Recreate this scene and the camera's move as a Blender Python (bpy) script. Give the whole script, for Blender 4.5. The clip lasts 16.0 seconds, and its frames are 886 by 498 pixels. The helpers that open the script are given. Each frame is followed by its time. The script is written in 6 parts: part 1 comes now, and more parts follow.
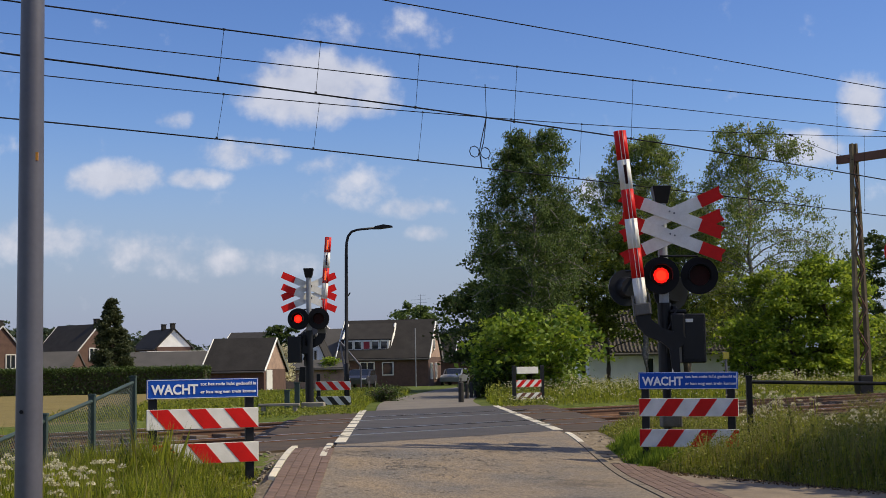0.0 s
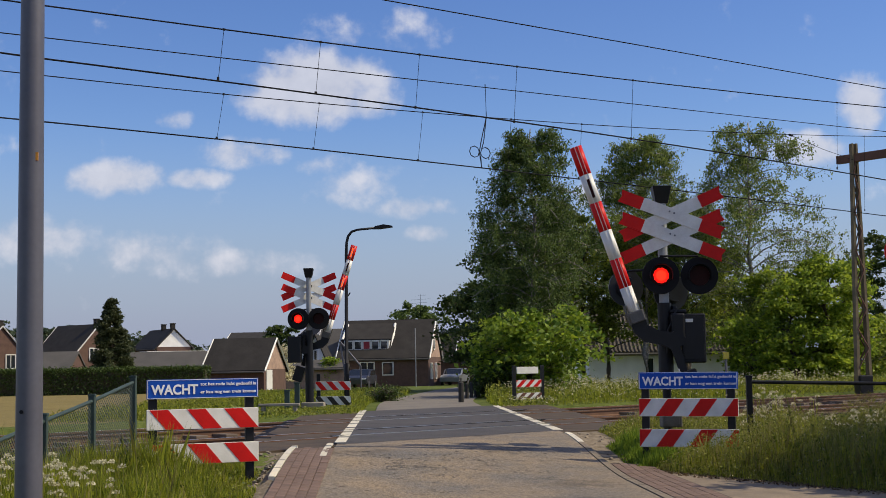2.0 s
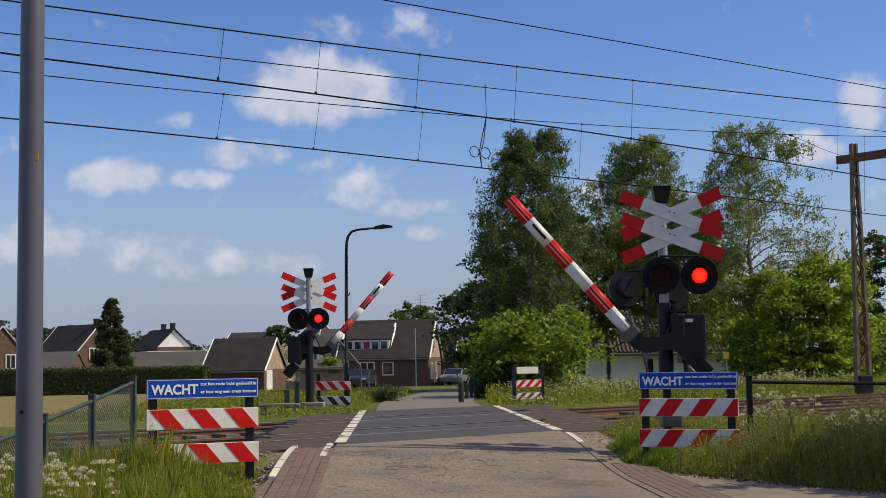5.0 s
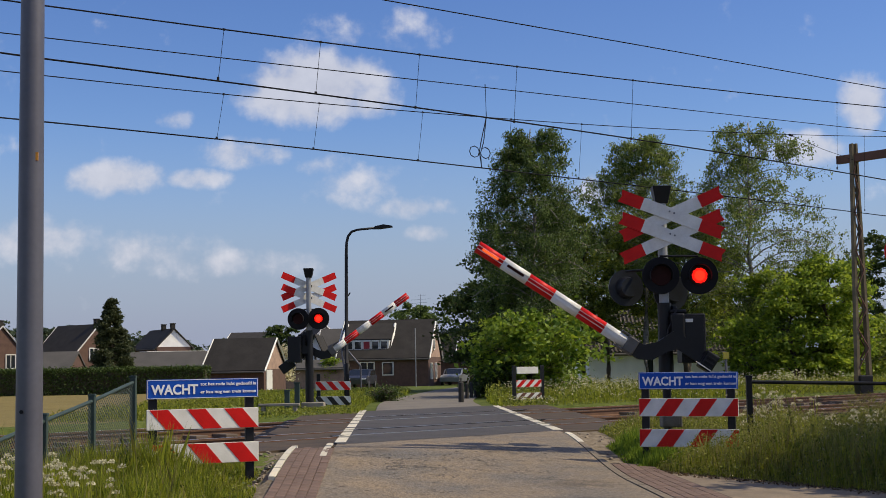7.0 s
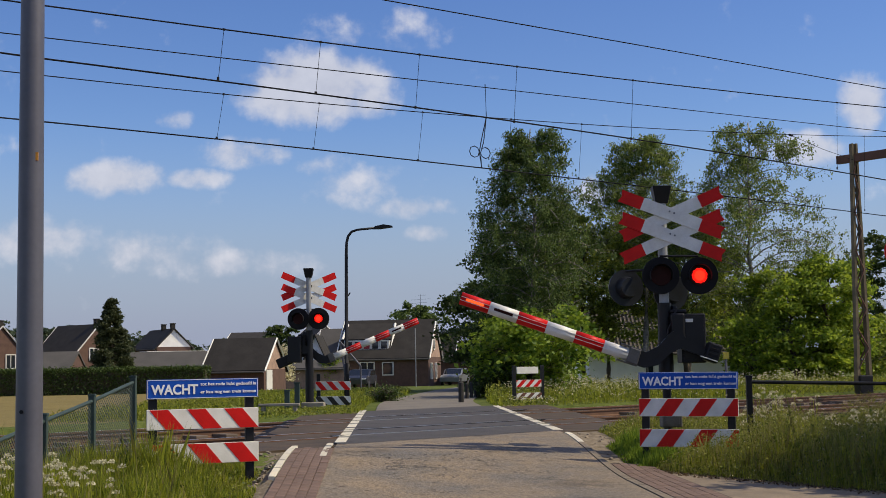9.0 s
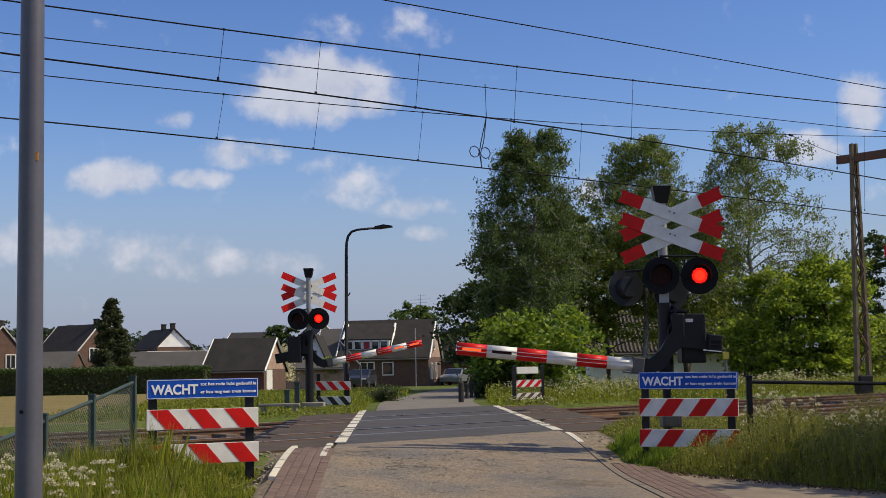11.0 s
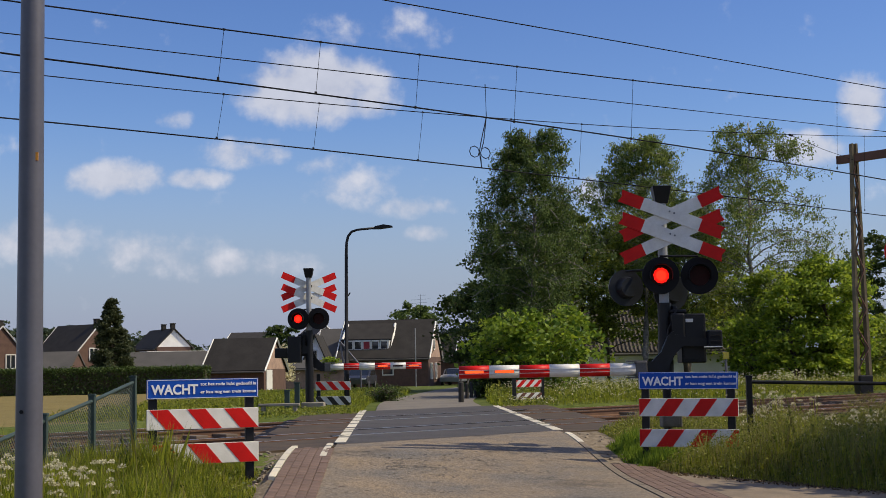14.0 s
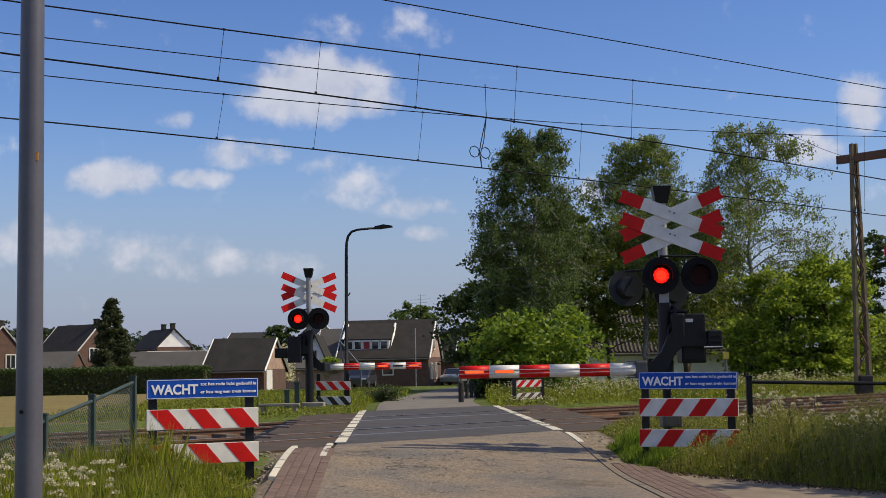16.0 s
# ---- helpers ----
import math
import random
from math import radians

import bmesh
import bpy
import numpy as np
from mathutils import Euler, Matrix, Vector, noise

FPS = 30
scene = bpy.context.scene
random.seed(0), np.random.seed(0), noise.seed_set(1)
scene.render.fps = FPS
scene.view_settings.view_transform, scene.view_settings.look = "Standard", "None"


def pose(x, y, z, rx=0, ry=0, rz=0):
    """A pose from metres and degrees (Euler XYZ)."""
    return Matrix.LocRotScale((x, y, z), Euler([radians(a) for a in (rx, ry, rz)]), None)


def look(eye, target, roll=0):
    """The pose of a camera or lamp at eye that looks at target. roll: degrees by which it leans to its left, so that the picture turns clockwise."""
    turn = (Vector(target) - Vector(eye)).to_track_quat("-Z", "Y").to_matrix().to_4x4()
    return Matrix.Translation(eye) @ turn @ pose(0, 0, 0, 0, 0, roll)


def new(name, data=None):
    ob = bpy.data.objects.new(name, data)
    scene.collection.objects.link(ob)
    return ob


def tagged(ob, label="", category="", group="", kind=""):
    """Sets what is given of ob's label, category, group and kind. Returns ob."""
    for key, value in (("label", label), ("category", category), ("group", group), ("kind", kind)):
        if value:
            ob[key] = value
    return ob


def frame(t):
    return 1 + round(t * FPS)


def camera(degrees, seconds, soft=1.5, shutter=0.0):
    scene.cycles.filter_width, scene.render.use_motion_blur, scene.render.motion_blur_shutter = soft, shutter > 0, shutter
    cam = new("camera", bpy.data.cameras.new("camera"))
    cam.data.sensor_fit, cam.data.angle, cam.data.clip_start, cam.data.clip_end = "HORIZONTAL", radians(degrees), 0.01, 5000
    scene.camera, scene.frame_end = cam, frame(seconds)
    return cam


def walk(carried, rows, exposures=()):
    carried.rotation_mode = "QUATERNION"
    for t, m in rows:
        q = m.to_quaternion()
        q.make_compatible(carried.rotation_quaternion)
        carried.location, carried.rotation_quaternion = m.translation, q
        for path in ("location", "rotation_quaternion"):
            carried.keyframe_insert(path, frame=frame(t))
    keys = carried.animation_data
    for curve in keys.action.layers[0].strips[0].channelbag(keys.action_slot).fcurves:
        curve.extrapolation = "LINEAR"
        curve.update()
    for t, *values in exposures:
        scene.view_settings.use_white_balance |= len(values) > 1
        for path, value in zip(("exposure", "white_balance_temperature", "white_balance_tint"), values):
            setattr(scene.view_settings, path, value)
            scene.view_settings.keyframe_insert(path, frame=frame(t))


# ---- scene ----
cam = camera(36.2, 16.0, soft=0.85)
CAM_POSE = pose(0, 0, 1.1, 94.93, 0, 0) @ pose(0, 0, 0, 0, 0, -1.0)
walk(cam, [(0.0, CAM_POSE), (16.0, CAM_POSE)], exposures=[(0.0, 0.0), (3.0, 0.0), (7.0, -0.04), (16.0, -0.04)])

# ---- light: clear afternoon sky with broken cloud, sun from the right ----
SUN_ELEV, SUN_AZ = 45.0, 92.0  # azimuth clockwise from the viewing direction (+y)


def link(nt, a, b):
    nt.links.new(a, b)


def math_node(nt, op, a, b=None, c=None, clamp=False):
    n = nt.nodes.new("ShaderNodeMath")
    n.operation, n.use_clamp = op, clamp
    for i, v in enumerate((a, b, c)):
        if v is None:
            continue
        if isinstance(v, (int, float)):
            n.inputs[i].default_value = v
        else:
            link(nt, v, n.inputs[i])
    return n.outputs[0]


def make_world():
    wd = bpy.data.worlds.new("sky")
    scene.world = wd
    wd.use_nodes = True
    nt = wd.node_tree
    nt.nodes.clear()
    out = nt.nodes.new("ShaderNodeOutputWorld")
    bg = nt.nodes.new("ShaderNodeBackground")
    sky = nt.nodes.new("ShaderNodeTexSky")
    sky.sky_type, sky.sun_disc = "NISHITA", False
    sky.sun_elevation, sky.sun_rotation = radians(SUN_ELEV), radians(SUN_AZ)
    sky.air_density, sky.dust_density, sky.ozone_density = 1.0, 0.3, 4.0
    tc = nt.nodes.new("ShaderNodeTexCoord")
    sep = nt.nodes.new("ShaderNodeSeparateXYZ")
    link(nt, tc.outputs["Generated"], sep.inputs[0])
    # clouds lie on a flat sheet: position = direction / height
    zz = math_node(nt, "MAXIMUM", sep.outputs[2], 0.02)
    yy = math_node(nt, "MAXIMUM", sep.outputs[1], 0.05)
    u = math_node(nt, "DIVIDE", sep.outputs[0], yy)
    v = math_node(nt, "DIVIDE", sep.outputs[2], yy)
    comb = nt.nodes.new("ShaderNodeCombineXYZ")
    link(nt, u, comb.inputs[0])
    link(nt, v, comb.inputs[1])
    n1 = nt.nodes.new("ShaderNodeTexNoise")
    n1.inputs["Scale"].default_value, n1.inputs["Detail"].default_value = 26.0, 8.0
    n1.inputs["Roughness"].default_value = 0.56
    link(nt, comb.outputs[0], n1.inputs["Vector"])
    n2 = nt.nodes.new("ShaderNodeTexNoise")
    n2.inputs["Scale"].default_value, n2.inputs["Detail"].default_value = 90.0, 4.0
    link(nt, comb.outputs[0], n2.inputs["Vector"])
    total = None
    # heaps of cloud: centre (u, v), half width, half height, density
    for cu, cv, a, b, k in CLOUDS:
        du = math_node(nt, "DIVIDE", math_node(nt, "SUBTRACT", u, cu), a)
        dv = math_node(nt, "DIVIDE", math_node(nt, "SUBTRACT", v, cv), b)
        r2 = math_node(nt, "ADD", math_node(nt, "MULTIPLY", du, du), math_node(nt, "MULTIPLY", dv, dv))
        m = math_node(nt, "MULTIPLY", math_node(nt, "SUBTRACT", 1.0, r2), k)
        m = math_node(nt, "MAXIMUM", m, -0.6)
        total = m if total is None else math_node(nt, "MAXIMUM", total, m)
    nz = math_node(nt, "MULTIPLY", math_node(nt, "SUBTRACT", n1.outputs[0], 0.5), 3.6)
    nz2 = math_node(nt, "MULTIPLY", math_node(nt, "SUBTRACT", n2.outputs[0], 0.5), 0.25)
    # the rest of the sky: broken cloud on a flat sheet
    flat = nt.nodes.new("ShaderNodeCombineXYZ")
    link(nt, math_node(nt, "DIVIDE", sep.outputs[0], zz), flat.inputs[0])
    link(nt, math_node(nt, "DIVIDE", sep.outputs[1], zz), flat.inputs[1])
    n3 = nt.nodes.new("ShaderNodeTexNoise")
    n3.inputs["Scale"].default_value, n3.inputs["Detail"].default_value = 1.6, 6.0
    link(nt, flat.outputs[0], n3.inputs["Vector"])
    rest = math_node(nt, "MULTIPLY", math_node(nt, "SUBTRACT", n3.outputs[0], 0.47), 7.0)
    ahead = nt.nodes.new("ShaderNodeMapRange")
    ahead.inputs[1].default_value, ahead.inputs[2].default_value = 0.80, 0.88
    link(nt, sep.outputs[1], ahead.inputs[0])
    pick = nt.nodes.new("ShaderNodeMix")
    link(nt, ahead.outputs[0], pick.inputs[0])
    link(nt, rest, pick.inputs[2])
    link(nt, math_node(nt, "ADD", math_node(nt, "ADD", total, nz), nz2), pick.inputs[3])
    dens = pick.outputs[0]
    mask = nt.nodes.new("ShaderNodeMapRange")
    mask.interpolation_type = "SMOOTHSTEP"
    mask.inputs[1].default_value, mask.inputs[2].default_value = -0.15, 1.0
    mask.inputs[3].default_value, mask.inputs[4].default_value = 0.0, 0.85
    link(nt, dens, mask.inputs[0])
    # thin milky air low over the horizon
    haze = nt.nodes.new("ShaderNodeMapRange")
    haze.interpolation_type = "SMOOTHSTEP"
    haze.inputs[1].default_value, haze.inputs[2].default_value = 0.19, 0.0
    haze.inputs[3].default_value, haze.inputs[4].default_value = 0.0, 0.95
    link(nt, sep.outputs[2], haze.inputs[0])
    hsv = nt.nodes.new("ShaderNodeHueSaturation")
    hsv.inputs["Saturation"].default_value = SKY_SAT
    hsv.inputs["Hue"].default_value = 0.517
    link(nt, sky.outputs[0], hsv.inputs["Color"])
    mx0 = nt.nodes.new("ShaderNodeMixRGB")
    mx0.inputs[2].default_value = HAZE_COL
    link(nt, haze.outputs[0], mx0.inputs[0])
    link(nt, hsv.outputs[0], mx0.inputs[1])
    shade = nt.nodes.new("ShaderNodeMixRGB")
    shade.inputs[1].default_value, shade.inputs[2].default_value = CLOUD_LO, CLOUD_HI
    link(nt, n1.outputs[0], shade.inputs[0])
    mx = nt.nodes.new("ShaderNodeMixRGB")
    link(nt, mask.outputs[0], mx.inputs[0])
    link(nt, mx0.outputs[0], mx.inputs[1])
    link(nt, shade.outputs[0], mx.inputs[2])
    bg.inputs["Strength"].default_value = 0.125
    link(nt, mx.outputs[0], bg.inputs["Color"])
    link(nt, bg.outputs[0], out.inputs[0])


SKY_SAT = 1.2
HAZE_COL = (2.5, 2.78, 3.95, 1)
CLOUD_LO, CLOUD_HI = (3.3, 3.5, 4.3, 1), (6.9, 6.9, 7.4, 1)
CLOUDS = [(-0.095, 0.208, 0.066, 0.032, 1.35), (-0.06, 0.20, 0.03, 0.02, 1.0), (-0.145, 0.161, 0.038, 0.013, 0.85), (-0.20, 0.187, 0.014, 0.009, 0.6),
          (-0.243, 0.143, 0.046, 0.015, 1.0), (-0.185, 0.142, 0.028, 0.008, 0.7), (-0.22, 0.088, 0.06, 0.016, 0.6), (-0.30, 0.098, 0.05, 0.018, 0.8),
          (-0.15, 0.078, 0.05, 0.012, 0.5), (-0.065, 0.133, 0.036, 0.015, 0.3), (-0.09, 0.15, 0.02, 0.008, 0.25), (-0.022, 0.118, 0.03, 0.009, 0.7),
          (-0.012, 0.098, 0.016, 0.007, 0.6), (-0.045, 0.252, 0.034, 0.012, 0.15), (0.108, 0.127, 0.02, 0.014, 0.9), (0.27, 0.156, 0.04, 0.015, 1.0),
          (0.315, 0.19, 0.022, 0.026, 1.0), (0.7, 0.3, 0.3, 0.1, 0.9), (-0.9, 0.35, 0.3, 0.12, 0.9), (0.1, 0.7, 0.3, 0.15, 0.8), (0.2, 1.6, 0.6, 0.3, 0.8)]
make_world()
sun = new("sun", bpy.data.lights.new("sun", "SUN"))
sun.data.energy, sun.data.angle, sun.data.color = 4.5, radians(0.5), (1.0, 0.86, 0.62)
az, el = radians(SUN_AZ), radians(SUN_ELEV)
TO_SUN = Vector((math.sin(az) * math.cos(el), math.cos(az) * math.cos(el), math.sin(el)))
sun.matrix_world = look(TO_SUN * 60, (0, 0, 0))


# ---- materials ----
def mat(name, base, rough=0.7, metal=0.0, vary=0.25, scale=6.0, fine=60.0, bump=0.15, second=None, spec=0.5, rand=0.0, coat=0.0):
    """Procedural surface: base colour with stains (scale) and grain (fine), and fine relief."""
    m = bpy.data.materials.new(name)
    m.use_nodes = True
    nt = m.node_tree
    b = nt.nodes["Principled BSDF"]
    tc = nt.nodes.new("ShaderNodeTexCoord")
    n1, n2 = nt.nodes.new("ShaderNodeTexNoise"), nt.nodes.new("ShaderNodeTexNoise")
    for n, s, d in ((n1, scale, 4.0), (n2, fine, 3.0)):
        n.inputs["Scale"].default_value, n.inputs["Detail"].default_value = s, d
        link(nt, tc.outputs["Object"], n.inputs["Vector"])
    ramp = nt.nodes.new("ShaderNodeValToRGB")
    ramp.color_ramp.elements[0].position, ramp.color_ramp.elements[1].position = 0.3, 0.7
    c2 = second or tuple(c * (1 - vary) for c in base)
    ramp.color_ramp.elements[0].color = (*c2, 1)
    ramp.color_ramp.elements[1].color = (*base, 1)
    link(nt, n1.outputs[0], ramp.inputs[0])
    val = math_node(nt, "MULTIPLY_ADD", n2.outputs[0], vary * 1.6, 1.0 - vary * 0.8)
    if rand:
        oi = nt.nodes.new("ShaderNodeObjectInfo")
        val = math_node(nt, "MULTIPLY", val, math_node(nt, "MULTIPLY_ADD", oi.outputs["Random"], rand, 1.0 - rand / 2))
    hsv = nt.nodes.new("ShaderNodeHueSaturation")
    link(nt, ramp.outputs[0], hsv.inputs["Color"])
    link(nt, val, hsv.inputs["Value"])
    link(nt, hsv.outputs[0], b.inputs["Base Color"])
    b.inputs["Roughness"].default_value, b.inputs["Metallic"].default_value = rough, metal
    b.inputs["Specular IOR Level"].default_value = spec
    b.inputs["Coat Weight"].default_value = coat
    if bump:
        bp = nt.nodes.new("ShaderNodeBump")
        bp.inputs["Strength"].default_value, bp.inputs["Distance"].default_value = bump, 0.01
        link(nt, n2.outputs[0], bp.inputs["Height"])
        link(nt, bp.outputs[0], b.inputs["Normal"])
    return m


def leaf_mat(name, a, c, trans=0.35, spread=1.0):
    """Leaves: colour varies from leaf to leaf, some light passes through."""
    m = bpy.data.materials.new(name)
    m.use_nodes = True
    nt = m.node_tree
    nt.nodes.clear()
    out = nt.nodes.new("ShaderNodeOutputMaterial")
    geo = nt.nodes.new("ShaderNodeNewGeometry")
    ramp = nt.nodes.new("ShaderNodeValToRGB")
    ramp.color_ramp.elements[0].color, ramp.color_ramp.elements[1].color = (*a, 1), (*c, 1)
    link(nt, geo.outputs["Random Per Island"], ramp.inputs[0])
    b = nt.nodes.new("ShaderNodeBsdfPrincipled")
    b.inputs["Roughness"].default_value = 0.55
    b.inputs["Specular IOR Level"].default_value = 0.3
    link(nt, ramp.outputs[0], b.inputs["Base Color"])
    tr = nt.nodes.new("ShaderNodeBsdfTranslucent")
    hs = nt.nodes.new("ShaderNodeHueSaturation")
    hs.inputs["Value"].default_value, hs.inputs["Hue"].default_value = 1.5, 0.485
    link(nt, ramp.outputs[0], hs.inputs["Color"])
    link(nt, hs.outputs[0], tr.inputs["Color"])
    mx = nt.nodes.new("ShaderNodeMixShader")
    mx.inputs[0].default_value = trans
    link(nt, b.outputs[0], mx.inputs[1])
    link(nt, tr.outputs[0], mx.inputs[2])
    link(nt, mx.outputs[0], out.inputs[0])
    return m


def glow_mat(name, col, strength):
    m = bpy.data.materials.new(name)
    m.use_nodes = True
    b = m.node_tree.nodes["Principled BSDF"]
    b.inputs["Base Color"].default_value = (*col, 1)
    b.inputs["Emission Color"].default_value = (*col, 1)
    b.inputs["Emission Strength"].default_value = strength
    return m


def glass_mat(name, tint=(0.02, 0.025, 0.03)):
    m = bpy.data.materials.new(name)
    m.use_nodes = True
    b = m.node_tree.nodes["Principled BSDF"]
    b.inputs["Base Color"].default_value = (*tint, 1)
    b.inputs["Roughness"].default_value = 0.05
    b.inputs["Coat Weight"].default_value = 0.6
    return m


